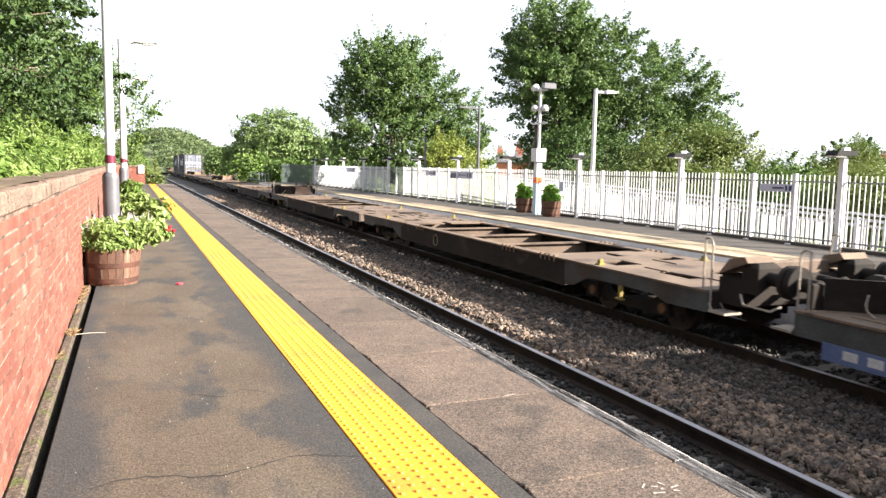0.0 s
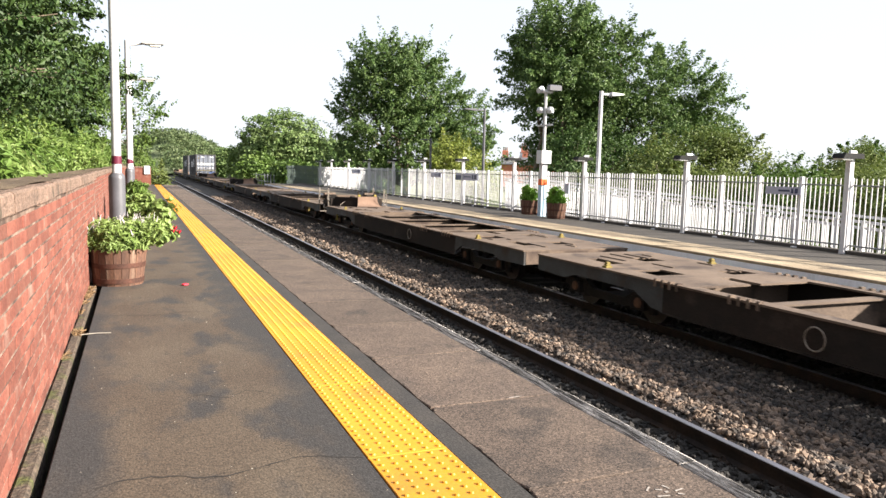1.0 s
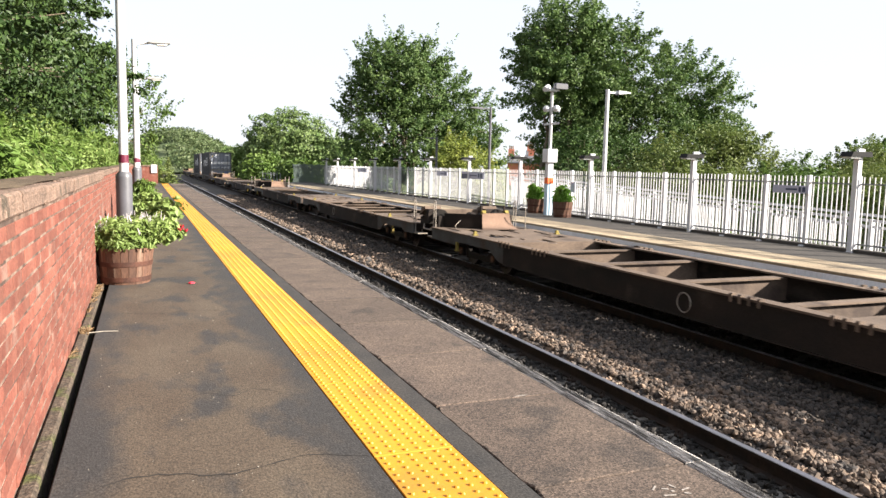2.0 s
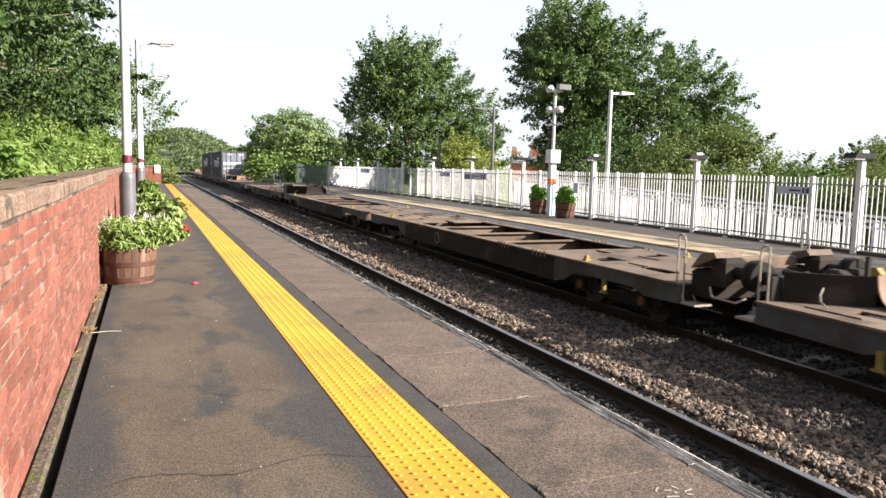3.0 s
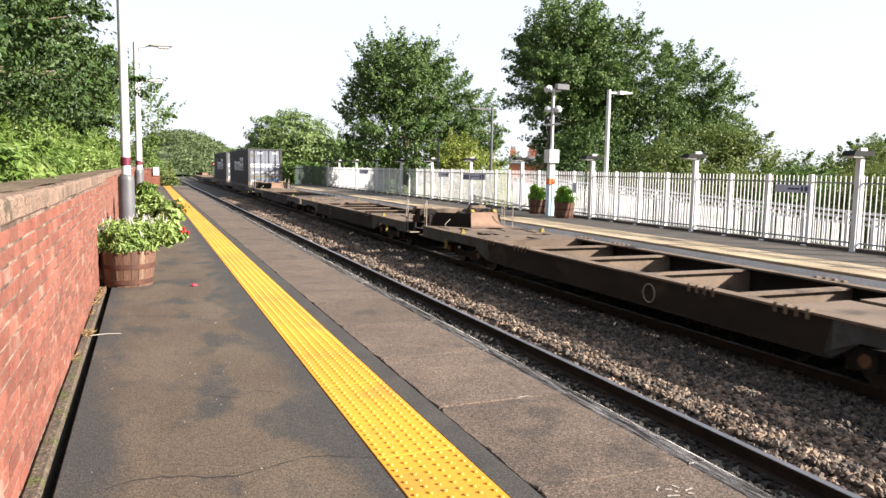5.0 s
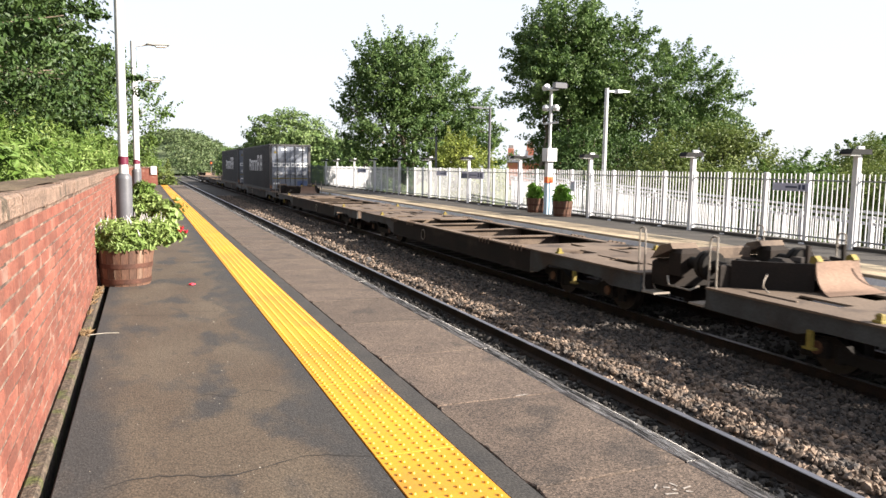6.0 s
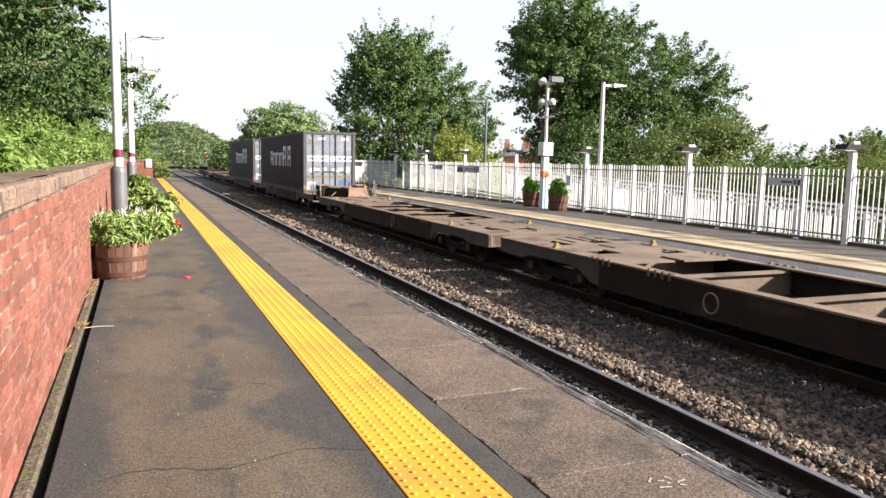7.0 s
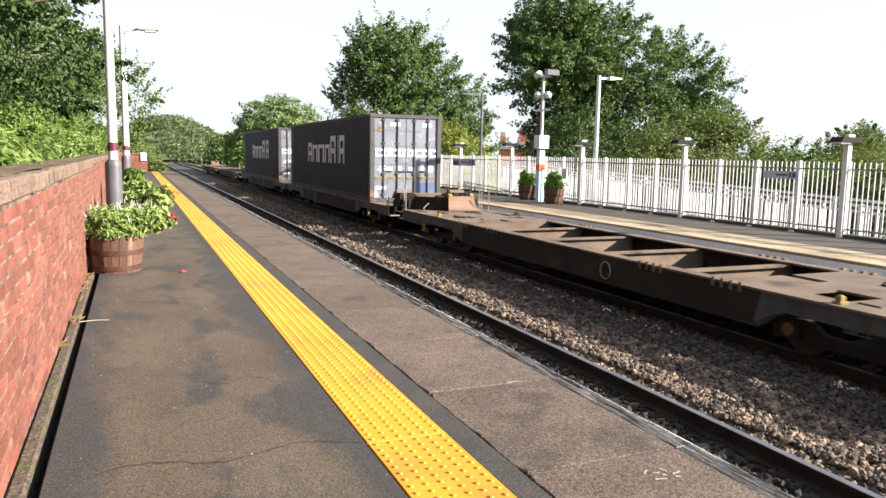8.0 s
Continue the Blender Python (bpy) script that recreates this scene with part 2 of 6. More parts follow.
M_BOX = material("container_grey", (0.021, 0.022, 0.027), (0.029, 0.029, 0.034), 0.65, scale=0.8, fine=30, grain=0.15, bump=0.1,
                 stain=(0.04, 0.035, 0.032), stain_scale=1.2, stain_at=0.62, spec=0.25)
M_BOXEND = material("container_door_blue", (0.135, 0.15, 0.19), (0.175, 0.19, 0.225), 0.4, scale=1.1, fine=30, grain=0.15, bump=0.1,
                    stain=(0.34, 0.33, 0.33), stain_scale=2.5, stain_at=0.58)
M_BOXPOST = material("container_frame", (0.06, 0.057, 0.058), (0.04, 0.038, 0.04), 0.6, scale=2, fine=30, grain=0.2, bump=0.2,
                     stain=(0.3, 0.13, 0.05), stain_scale=2.2, stain_at=0.62)
M_LETTER = material("white_lettering", (0.78, 0.78, 0.78), (0.66, 0.66, 0.66), 0.6, scale=3, fine=30, grain=0.12, bump=0)
M_DIM = material("faded_lettering", (0.34, 0.34, 0.36), (0.48, 0.48, 0.5), 0.6, scale=5, fine=30, grain=0.2, bump=0)
M_BARK = material("bark", (0.11, 0.085, 0.06), (0.16, 0.13, 0.1), 0.95, scale=3, fine=18, grain=0.4, bump=0.8, depth=0.02, stretch=(1, 1, 0.25))
M_HOUSE = material("house_brick", (0.36, 0.12, 0.075), (0.42, 0.16, 0.1), 0.9, scale=1, fine=14, grain=0.2, bump=0.2)
M_SLATE = material("slate_roof", (0.07, 0.07, 0.08), (0.1, 0.1, 0.11), 0.7, scale=1, fine=8, grain=0.2, bump=0.3)
M_PETAL = material("red_petal", (0.6, 0.03, 0.05), (0.5, 0.02, 0.05), 0.6, scale=8, fine=40, grain=0.1, bump=0)
M_SPIKE = material("pale_flower", (0.36, 0.33, 0.33), (0.45, 0.42, 0.42), 0.8, scale=8, fine=40, grain=0.15, bump=0)
M_STRAW = material("dry_straw", (0.24, 0.155, 0.08), (0.16, 0.1, 0.05), 0.9, scale=8, fine=40, grain=0.2, bump=0)
M_CHALK = material("faded_paint", (0.3, 0.27, 0.25), (0.16, 0.14, 0.12), 0.95, scale=40, fine=120, grain=0.5, bump=0)
M_PALE = material("pale_litter", (0.38, 0.35, 0.3), (0.3, 0.27, 0.22), 0.9, scale=8, fine=40, grain=0.1, bump=0)
L_DARK = leaf_material("leaf_dark", (0.036, 0.072, 0.02), (0.092, 0.148, 0.0368))
L_BANK = leaf_material("leaf_bank", (0.022, 0.046, 0.013), (0.066, 0.105, 0.027), 0.2)
# greyer green: distance haze is put into the hill leaf colour
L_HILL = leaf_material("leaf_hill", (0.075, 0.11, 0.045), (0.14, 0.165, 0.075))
L_ASH = leaf_material("leaf_ash", (0.055, 0.1, 0.03), (0.14, 0.2, 0.06), 0.3)
L_MID = leaf_material("leaf_mid", (0.056, 0.1, 0.0208), (0.128, 0.188, 0.0416))
L_LIGHT = leaf_material("leaf_light", (0.0936, 0.1512, 0.0259), (0.1584, 0.2232, 0.0576))
L_OLIVE = leaf_material("leaf_olive", (0.096, 0.128, 0.028), (0.152, 0.176, 0.048))
L_FRESH = leaf_material("leaf_fresh", (0.136, 0.272, 0.036), (0.224, 0.384, 0.072))
L_YELLOW = leaf_material("leaf_yellow", (0.16, 0.192, 0.032), (0.272, 0.288, 0.064))
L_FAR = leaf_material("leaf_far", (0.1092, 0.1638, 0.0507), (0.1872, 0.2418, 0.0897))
L_HERB = leaf_material("leaf_herb", (0.16, 0.225, 0.05), (0.28, 0.34, 0.12))


# ---- mesh helpers ----
class Shape:
    """Collects vertices and faces of one mesh."""

    def __init__(self):
        self.v, self.f, self.weld = [], [], False

    def add(self, verts, faces):
        o = len(self.v)
        self.v.extend(tuple(p) for p in verts)
        self.f.extend(tuple(i + o for i in q) for q in faces)
        return self

    def box(self, x0, x1, y0, y1, z0, z1, c=0.0):
        """A box; c chamfers its top edges."""
        if c <= 0:
            v = [(x, y, z) for z in (z0, z1) for y in (y0, y1) for x in (x0, x1)]
            return self.add(v, [(0, 2, 3, 1), (4, 5, 7, 6), (0, 1, 5, 4), (2, 6, 7, 3), (0, 4, 6, 2), (1, 3, 7, 5)])
        a = [(x0, y0), (x1, y0), (x1, y1), (x0, y1)]
        b = [(x0 + c, y0 + c), (x1 - c, y0 + c), (x1 - c, y1 - c), (x0 + c, y1 - c)]
        v = [(*p, z0) for p in a] + [(*p, z1 - c) for p in a] + [(*p, z1) for p in b]
        f = [(3, 2, 1, 0), (8, 9, 10, 11)]
        for i in range(4):
            j = (i + 1) % 4
            f += [(i, j, 4 + j, 4 + i), (4 + i, 4 + j, 8 + j, 8 + i)]
        return self.add(v, f)

    def tube(self, p0, p1, r0, r1=None, n=8, caps=True):
        r1 = r0 if r1 is None else r1
        p0, p1 = Vector(p0), Vector(p1)
        d = (p1 - p0).normalized()
        a = d.orthogonal().normalized()
        b = d.cross(a)
        v = []
        for p, r in ((p0, r0), (p1, r1)):
            for i in range(n):
                w = 2 * math.pi * i / n
                v.append(p + (a * math.cos(w) + b * math.sin(w)) * r)
        f = [(i, (i + 1) % n, n + (i + 1) % n, n + i) for i in range(n)]
        if caps:
            f += [tuple(range(n - 1, -1, -1)), tuple(range(n, 2 * n))]
        return self.add(v, f)

    def path(self, pts, r, n=6):
        for a, b in zip(pts, pts[1:]):
            self.tube(a, b, r, r, n)
        return self

    def lathe(self, prof, n=24, at=(0, 0, 0)):
        """Turns (radius, z) pairs round the upright axis."""
        v = [(at[0] + r * math.cos(2 * math.pi * i / n), at[1] + r * math.sin(2 * math.pi * i / n), at[2] + z)
             for r, z in prof for i in range(n)]
        f = [(k * n + i, k * n + (i + 1) % n, (k + 1) * n + (i + 1) % n, (k + 1) * n + i)
             for k in range(len(prof) - 1) for i in range(n)]
        f += [tuple(range(n - 1, -1, -1)), tuple(range((len(prof) - 1) * n, len(prof) * n))]
        return self.add(v, f)

    def prism(self, prof, x0, x1, axis="x"):
        """Extrudes a closed outline: along x the outline is (y, z), along y it is (x, z), along z it is (x, y)."""
        def put(p, w):
            return {"x": (w, *p), "y": (p[0], w, p[1]), "z": (*p, w)}[axis]
        n = len(prof)
        v = [put(p, x0) for p in prof] + [put(p, x1) for p in prof]
        f = [tuple(range(n)), tuple(range(2 * n - 1, n - 1, -1))]
        f += [(i, n + i, n + (i + 1) % n, (i + 1) % n) for i in range(n)]
        return self.add(v, f)

    def ring(self, at, R, r, axis="x", n=20, m=6):
        v, f = [], []
        for i in range(n):
            a = 2 * math.pi * i / n
            for j in range(m):
                b = 2 * math.pi * j / m
                u, w, s = (R + r * math.cos(b)) * math.cos(a), (R + r * math.cos(b)) * math.sin(a), r * math.sin(b)
                q = {"x": (s, u, w), "y": (u, s, w), "z": (u, w, s)}[axis]
                v.append((at[0] + q[0], at[1] + q[1], at[2] + q[2]))
                f.append((i * m + j, ((i + 1) % n) * m + j, ((i + 1) % n) * m + (j + 1) % m, i * m + (j + 1) % m))
        return self.add(v, f)

    def plate(self, x0, x1, y0, y1, z0, z1, holes=()):
        """A plate with rectangular holes (x0, x1, y0, y1) cut through it."""
        self.weld = True
        xs = sorted({x0, x1, *(h[0] for h in holes), *(h[1] for h in holes)})
        ys = sorted({y0, y1, *(h[2] for h in holes), *(h[3] for h in holes)})

        def solid(i, j):
            if not (0 <= i < len(xs) - 1 and 0 <= j < len(ys) - 1):
                return False
            mx, my = (xs[i] + xs[i + 1]) / 2, (ys[j] + ys[j + 1]) / 2
            return not any(h[0] < mx < h[1] and h[2] < my < h[3] for h in holes)
        for i in range(len(xs) - 1):
            for j in range(len(ys) - 1):
                if not solid(i, j):
                    continue
                a, b, c, d = xs[i], xs[i + 1], ys[j], ys[j + 1]
                v = [(a, c, z0), (b, c, z0), (b, d, z0), (a, d, z0), (a, c, z1), (b, c, z1), (b, d, z1), (a, d, z1)]
                f = [(3, 2, 1, 0), (4, 5, 6, 7)]
                if not solid(i, j - 1):
                    f.append((0, 1, 5, 4))
                if not solid(i + 1, j):
                    f.append((1, 2, 6, 5))
                if not solid(i, j + 1):
                    f.append((2, 3, 7, 6))
                if not solid(i - 1, j):
                    f.append((3, 0, 4, 7))
                self.add(v, f)
        return self

    def mesh(self, name, mat, smooth=False):
        me = bpy.data.meshes.new(name)
        me.from_pydata(self.v, [], self.f)
        me.materials.append(mat)
        if self.weld:
            bm = bmesh.new()
            bm.from_mesh(me)
            bmesh.ops.remove_doubles(bm, verts=bm.verts, dist=0.0002)
            bm.to_mesh(me)
            bm.free()
        if smooth:
            me.shade_smooth()
            me.set_sharp_from_angle(angle=radians(38))
        return me


def mesh_from(name, verts, faces, mat):
    """A mesh from number arrays, faces all with the same count of corners."""
    me = bpy.data.meshes.new(name)
    k = faces.shape[1]
    me.vertices.add(len(verts))
    me.vertices.foreach_set("co", np.asarray(verts, np.float32).ravel())
    me.loops.add(faces.size)
    me.loops.foreach_set("vertex_index", faces.astype(np.int32).ravel())
    me.polygons.add(len(faces))
    me.polygons.foreach_set("loop_start", np.arange(0, faces.size, k, dtype=np.int32))
    me.update(calc_edges=True)
    me.validate()
    me.shade_flat()
    me.materials.append(mat)
    return me


def thing(name, m, label, category, group="", kind=""):
    ob = new(name)
    ob.empty_display_size = 0.1
    ob.matrix_basis = m
    return tagged(ob, label, category, group, kind)


def part(name, shape, mat, parent=None, label="", smooth=False, kind="", at=None):
    me = shape if isinstance(shape, bpy.types.Mesh) else shape.mesh(name, mat, smooth)
    ob = new(name, me)
    ob.parent = parent
    if at is not None:
        ob.matrix_basis = at
    return tagged(ob, label, kind=kind)


def setting(name, shape, mat, label, category, smooth=False):
    return tagged(part(name, shape, mat, None, label, smooth), category=category, kind="structure")


# ---- ground, platforms, tracks ----
ground = Shape()
gx = [-3000, -400, -60, -12, -3.5, -0.3, 8, 11, 16, 40, 200, 3000]
gy = [-3000, -60, -12, 0, 20, 60, 120, 300, 3000]
gv = [(x, y, -1.42 - (0.35 if x > 10 else 0)) for y in gy for x in gx]
w = len(gx)
ground.add(gv, [(j * w + i, j * w + i + 1, (j + 1) * w + i + 1, (j + 1) * w + i) for j in range(len(gy) - 1) for i in range(w - 1)])
setting("ground", ground, M_GRASS, "rough grassy ground reaching to the horizon", "ground")

P_END = 53.5
WKERB, WTAR = -3.01, -2.957
plat = thing("platform", pose(0, 0, 0), "tarmac platform with slab edge and yellow tactile strip", "platform", kind="structure")
part("platform_body", Shape().box(WTAR - 0.006, -0.13, -8, P_END, -1.4, -0.06), M_OILY_SHADE, plat)
part("platform_face", Shape().box(-0.129, -0.06, -8, P_END, -1.4, -0.1), M_SOIL, plat)
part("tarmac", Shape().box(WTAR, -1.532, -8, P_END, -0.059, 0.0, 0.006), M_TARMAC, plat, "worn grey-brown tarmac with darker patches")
part("tarmac_strip", Shape().box(-1.108, -0.966, -8, P_END, -0.059, 0.0, 0.004), M_JOIN, plat, "dark tarmac strip beside the slabs")

slot = Shape()
slot.box(-3.084, WKERB, -8, 11.2, -0.3, 0.004, 0.012)
setting("wall_kerb", slot, M_KERB, "mossy stone kerb at the foot of the brick wall", "kerb")

track_gauge = 0.7525


def track(name, cx, label):
    t = thing(name, pose(cx, 0, RAIL), label, "railway track", kind="structure")
    prof = [(-0.07, -0.16), (0.07, -0.16), (0.07, -0.148), (0.012, -0.128), (0.01, -0.05), (0.034, -0.04), (0.036, -0.006),
            (-0.036, -0.006), (-0.034, -0.04), (-0.01, -0.05), (-0.012, -0.128), (-0.07, -0.148)]
    head = [(-0.036, -0.006), (0.036, -0.006), (0.032, -0.001), (0.02, 0.0), (-0.02, 0.0), (-0.032, -0.001)]
    for sx in (-track_gauge, track_gauge):
        r = part("rail", Shape().prism([(sx + a, b) for a, b in prof], -30, 160, "y"), M_RAILSIDE, t)
        part("rail_head", Shape().prism([(sx + a, b) for a, b in head], -30, 160, "y"), M_RAILTOP, r, "polished steel running surface")
    s = Shape()
    s.prism([(-1.25, -0.3), (1.25, -0.3), (1.25, -0.17), (1.2, -0.16), (-1.2, -0.16), (-1.25, -0.17)], -0.125, 0.125, "y")
    clip = Shape()
    for sx in (-track_gauge, track_gauge):
        for d in (-0.11, 0.11):
            clip.box(sx + d - 0.035, sx + d + 0.035, -0.05, 0.05, -0.165, -0.125, 0.012)
            clip.ring((sx + d, 0, -0.12), 0.03, 0.009, "x", 8, 4)
    me, mc = s.mesh("sleeper", M_SLEEPER), clip.mesh("rail_clip", M_RAILSIDE)
    for k in range(100):
        y = -3 + 0.65 * k
        sl = part("sleeper", me, None, t, at=pose(0, y, 0))
        if y < 25:
            part("rail_clip", mc, None, sl)
    return t


track("track_near", TRACKS[0], "railway track with concrete sleepers and polished rail")
track("track_far", TRACKS[1], "railway track in the shade under the wagons")


def bed_height(x, y):
    rail_dip = 0.0
    for c in TRACKS:
        d = abs(abs(x - c) - 0.0)
        if d < 1.15:
            rail_dip = -0.05
    return RAIL - 0.115 + rail_dip + 0.035 * noise.noise(Vector((x * 1.7, y * 1.1, 0.3)))


bed = Shape()
bx = [-0.1 + 0.15 * i for i in range(51)]
by = [-6 + 0.4 * i for i in range(120)] + [42 + 4 * i for i in range(30)] + [165]
bed.add([(x, y, bed_height(x, y)) for y in by for x in bx],
        [(j * 51 + i, j * 51 + i + 1, (j + 1) * 51 + i + 1, (j + 1) * 51 + i) for j in range(len(by) - 1) for i in range(50)])
setting("ballast_bed", bed, M_BALLAST, "bed of broken grey-brown track ballast", "ballast", True)

rng = np.random.default_rng(7)
PHI = (1 + 5 ** 0.5) / 2
ico_v = np.array([(a, b, 0) for a in (-1, 1) for b in (-PHI, PHI)] + [(0, a, b) for a in (-1, 1) for b in (-PHI, PHI)]
                 + [(b, 0, a) for a in (-1, 1) for b in (-PHI, PHI)], float)
ico_v /= np.linalg.norm(ico_v[0])
ico_f = np.array([(i, j, k) for i in range(12) for j in range(i + 1, 12) for k in range(j + 1, 12)
                  if max(np.linalg.norm(ico_v[i] - ico_v[j]), np.linalg.norm(ico_v[j] - ico_v[k]), np.linalg.norm(ico_v[i] - ico_v[k])) < 1.1])
for q, (i, j, k) in enumerate(ico_f):
    if np.dot(np.cross(ico_v[j] - ico_v[i], ico_v[k] - ico_v[i]), ico_v[i]) < 0:
        ico_f[q] = (i, k, j)


def stones(name, zones, mat, label, category, lift=0.0):
    """Broken stones strewn over zones (x0, x1, y0, y1, count, size)."""
    vs, fs, o = [], [], 0
    for x0, x1, y0, y1, count, size in zones:
        xy = np.column_stack([rng.uniform(x0, x1, count), rng.uniform(y0, y1, count)])
        z = np.array([bed_height(a, b) for a, b in xy]) + lift
        sc = size * rng.uniform(0.55, 1.25, (count, 1)) * rng.uniform(0.6, 1.25, (count, 3))
        q = rng.normal(size=(count, 4))
        q /= np.linalg.norm(q, axis=1)[:, None]
        a, b, c, d = q.T
        R = np.array([[1 - 2 * (c * c + d * d), 2 * (b * c - a * d), 2 * (b * d + a * c)],
                      [2 * (b * c + a * d), 1 - 2 * (b * b + d * d), 2 * (c * d - a * b)],
                      [2 * (b * d - a * c), 2 * (c * d + a * b), 1 - 2 * (b * b + c * c)]]).transpose(2, 0, 1)
        p = ico_v[None] * sc[:, None, :] * rng.uniform(0.6, 1.3, (count, 12, 1))
        p = np.einsum("nij,nkj->nki", R, p)
        p += np.column_stack([xy, z + rng.uniform(-0.01, 0.03, count)])[:, None, :]
        vs.append(p.reshape(-1, 3))
        fs.append((ico_f[None] + (np.arange(count) * 12)[:, None, None] + o).reshape(-1, 3))
        o += count * 12
    ob = new(name, mesh_from(name, np.vstack(vs), np.vstack(fs), mat))
    return tagged(ob, label, category, kind="stuff")


stones("ballast_stones", [(2.35, 3.75, 2.0, 9, 7000, 0.034), (2.35, 3.75, 9, 18, 5500, 0.038), (2.35, 3.75, 18, 60, 7500, 0.05),
                          (2.35, 3.2, 3, 12, 3000, 0.036)],
       M_STONE, "loose broken grey-brown ballast stones", "ballast")
# stones where the wagons' shade falls, coloured darker for it
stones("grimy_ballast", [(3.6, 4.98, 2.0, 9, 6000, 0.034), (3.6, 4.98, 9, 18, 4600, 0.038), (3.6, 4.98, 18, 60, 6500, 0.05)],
       M_STONE_SHADED, "ballast stones beside the far rail, wagon shade put into their colour", "ballast")
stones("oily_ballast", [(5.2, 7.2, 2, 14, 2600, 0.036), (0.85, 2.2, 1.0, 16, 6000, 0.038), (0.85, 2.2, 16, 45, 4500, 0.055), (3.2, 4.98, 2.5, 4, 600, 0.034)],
       M_OILY_SHADE, "oil-stained ballast between rails, under-wagon shade added in the colour", "ballast")

# opposite platform
OE, OZ = 7.49, -0.06
opp = thing("platform_opposite", pose(0, 0, 0), "opposite platform with buff paving and pale concrete edge", "platform", kind="structure")
part("platform_body", Shape().box(OE + 0.05, 10.95, -14, 64, -1.9, OZ - 0.05), M_OPPGREY, opp)
part("buff_paving", Shape().box(OE, 8.68, -14, 64, OZ - 0.049, OZ, 0.01), M_OPPTOP, opp, "sunlit buff paving")
# darker grey from the buff strip back to the railings
part("tarmac_paving", Shape().box(8.684, 10.95, -14, 64, OZ - 0.049, OZ - 0.003), M_OPPGREY, opp)
fm = Shape().box(OE - 0.01, OE + 0.048, 0.004, 1.496, -1.4, OZ - 0.052).mesh("face_panel", M_OPPFACE)
for k in range(52):
    part("face_panel", fm, None, opp, at=pose(0, -14 + 1.5 * k, 0))

# earth bank behind the brick wall
bank = Shape()
kx = [-3.38, -4.2, -6, -9, -14, -40, -80]
kz = [1.16, 1.2, 1.6, 2.2, 2.6, 3, 3]
bank.add([(x, y, z) for y in (-12, 0, 12, 30, 52, 120) for x, z in zip(kx, kz)],
         [(j * 7 + i + 1, j * 7 + i, (j + 1) * 7 + i, (j + 1) * 7 + i + 1) for j in range(5) for i in range(6)])
bank.add([(-3.38, -12, 1.16), (-3.38, 120, 1.16), (-3.38, 120, -1.5), (-3.38, -12, -1.5)], [(0, 1, 2, 3)])
setting("embankment", bank, M_SOIL, "earth bank behind the wall, overgrown", "bank")

# ---- brick wall along the platform ----
WX, W_TOP = -3.085, 1.172
COURSE, BRICK = 0.0766, 0.235


def wall_section(name, y0, y1, xf, z1, label, near):
    wl_ = thing(name, pose(0, 0, 0), label, "wall", kind="structure")
    part("wall_core", Shape().box(xf - 0.23, xf - 0.005, y0, y1, -0.3, z1), M_MORTAR, wl_, "weathered mortar between the bricks")
    piece = Shape()
    a, b, c = BRICK / 2 - 0.0065, COURSE / 2 - 0.0065, 0.004
    piece.add([(-0.02, -a, -b), (-0.02, a, -b), (-0.02, a, b), (-0.02, -a, b),
               (-c, -a, -b), (-c, a, -b), (-c, a, b), (-c, -a, b),
               (0, -a + c, -b + c), (0, a - c, -b + c), (0, a - c, b - c), (0, -a + c, b - c)],
              [(0, 1, 5, 4), (1, 2, 6, 5), (2, 3, 7, 6), (3, 0, 4, 7), (4, 5, 9, 8), (5, 6, 10, 9), (6, 7, 11, 10), (7, 4, 8, 11), (8, 9, 10, 11)])
    me = piece.mesh("brick", M_BRICK)
    rest = Shape()
    rows, made = int((z1 - 0.0) / COURSE), 0
    r = random.Random(5)
    for j in range(rows):
        n = int((y1 - y0) / BRICK)
        for i in range(n):
            y = y0 + (i + 0.5 + (0.5 if j % 2 else 0)) * BRICK
            if y + BRICK / 2 > y1 + 0.02:
                continue
            z = (j + 0.5) * COURSE
            dx = r.uniform(-0.003, 0.003)
            if near and 3.2 < y < 8.2 and made < 300:
                part("brick", me, None, wl_, at=pose(xf + dx, y, z, r.uniform(-0.5, 0.5), 0, r.uniform(-0.6, 0.6)))
                made += 1
            else:
                rest.add([(p[0] + xf + dx, p[1] + y, p[2] + z) for p in piece.v], piece.f)
    part("brickwork", rest, M_BRICKS, wl_, kind="stuff")
    cop = Shape()
    cop.prism([(xf - 0.27, z1), (xf + 0.012, z1), (xf + 0.02, z1 + 0.01), (xf + 0.019, z1 + 0.092), (xf + 0.006, z1 + 0.104),
               (xf - 0.25, z1 + 0.115), (xf - 0.27, z1 + 0.1)], 0.006, 0.894, "y")
    mcp = cop.mesh("coping_stone", M_COPING)
    for k in range(int((y1 - y0) / 0.9)):
        part("coping_stone", mcp, None, wl_, at=pose(r.uniform(-0.005, 0.005), y0 + 0.9 * k, r.uniform(-0.004, 0.004)))
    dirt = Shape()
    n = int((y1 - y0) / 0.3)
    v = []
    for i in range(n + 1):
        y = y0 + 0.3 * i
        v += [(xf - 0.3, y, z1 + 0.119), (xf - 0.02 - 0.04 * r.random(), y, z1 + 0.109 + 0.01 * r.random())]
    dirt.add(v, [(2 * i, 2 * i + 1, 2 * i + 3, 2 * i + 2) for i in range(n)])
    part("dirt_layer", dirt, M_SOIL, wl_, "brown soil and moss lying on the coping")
    return wl_


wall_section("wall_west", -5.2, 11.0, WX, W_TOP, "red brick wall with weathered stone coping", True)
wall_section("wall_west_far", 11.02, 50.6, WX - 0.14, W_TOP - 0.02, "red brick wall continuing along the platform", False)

endw = thing("wall_end", pose(0, 0, 0), "low red brick wall closing the platform end", "wall", kind="structure")
part("wall_core", Shape().box(-3.4, -1.72, 52.6, 52.85, -0.3, 1.12), M_BRICKS, endw)
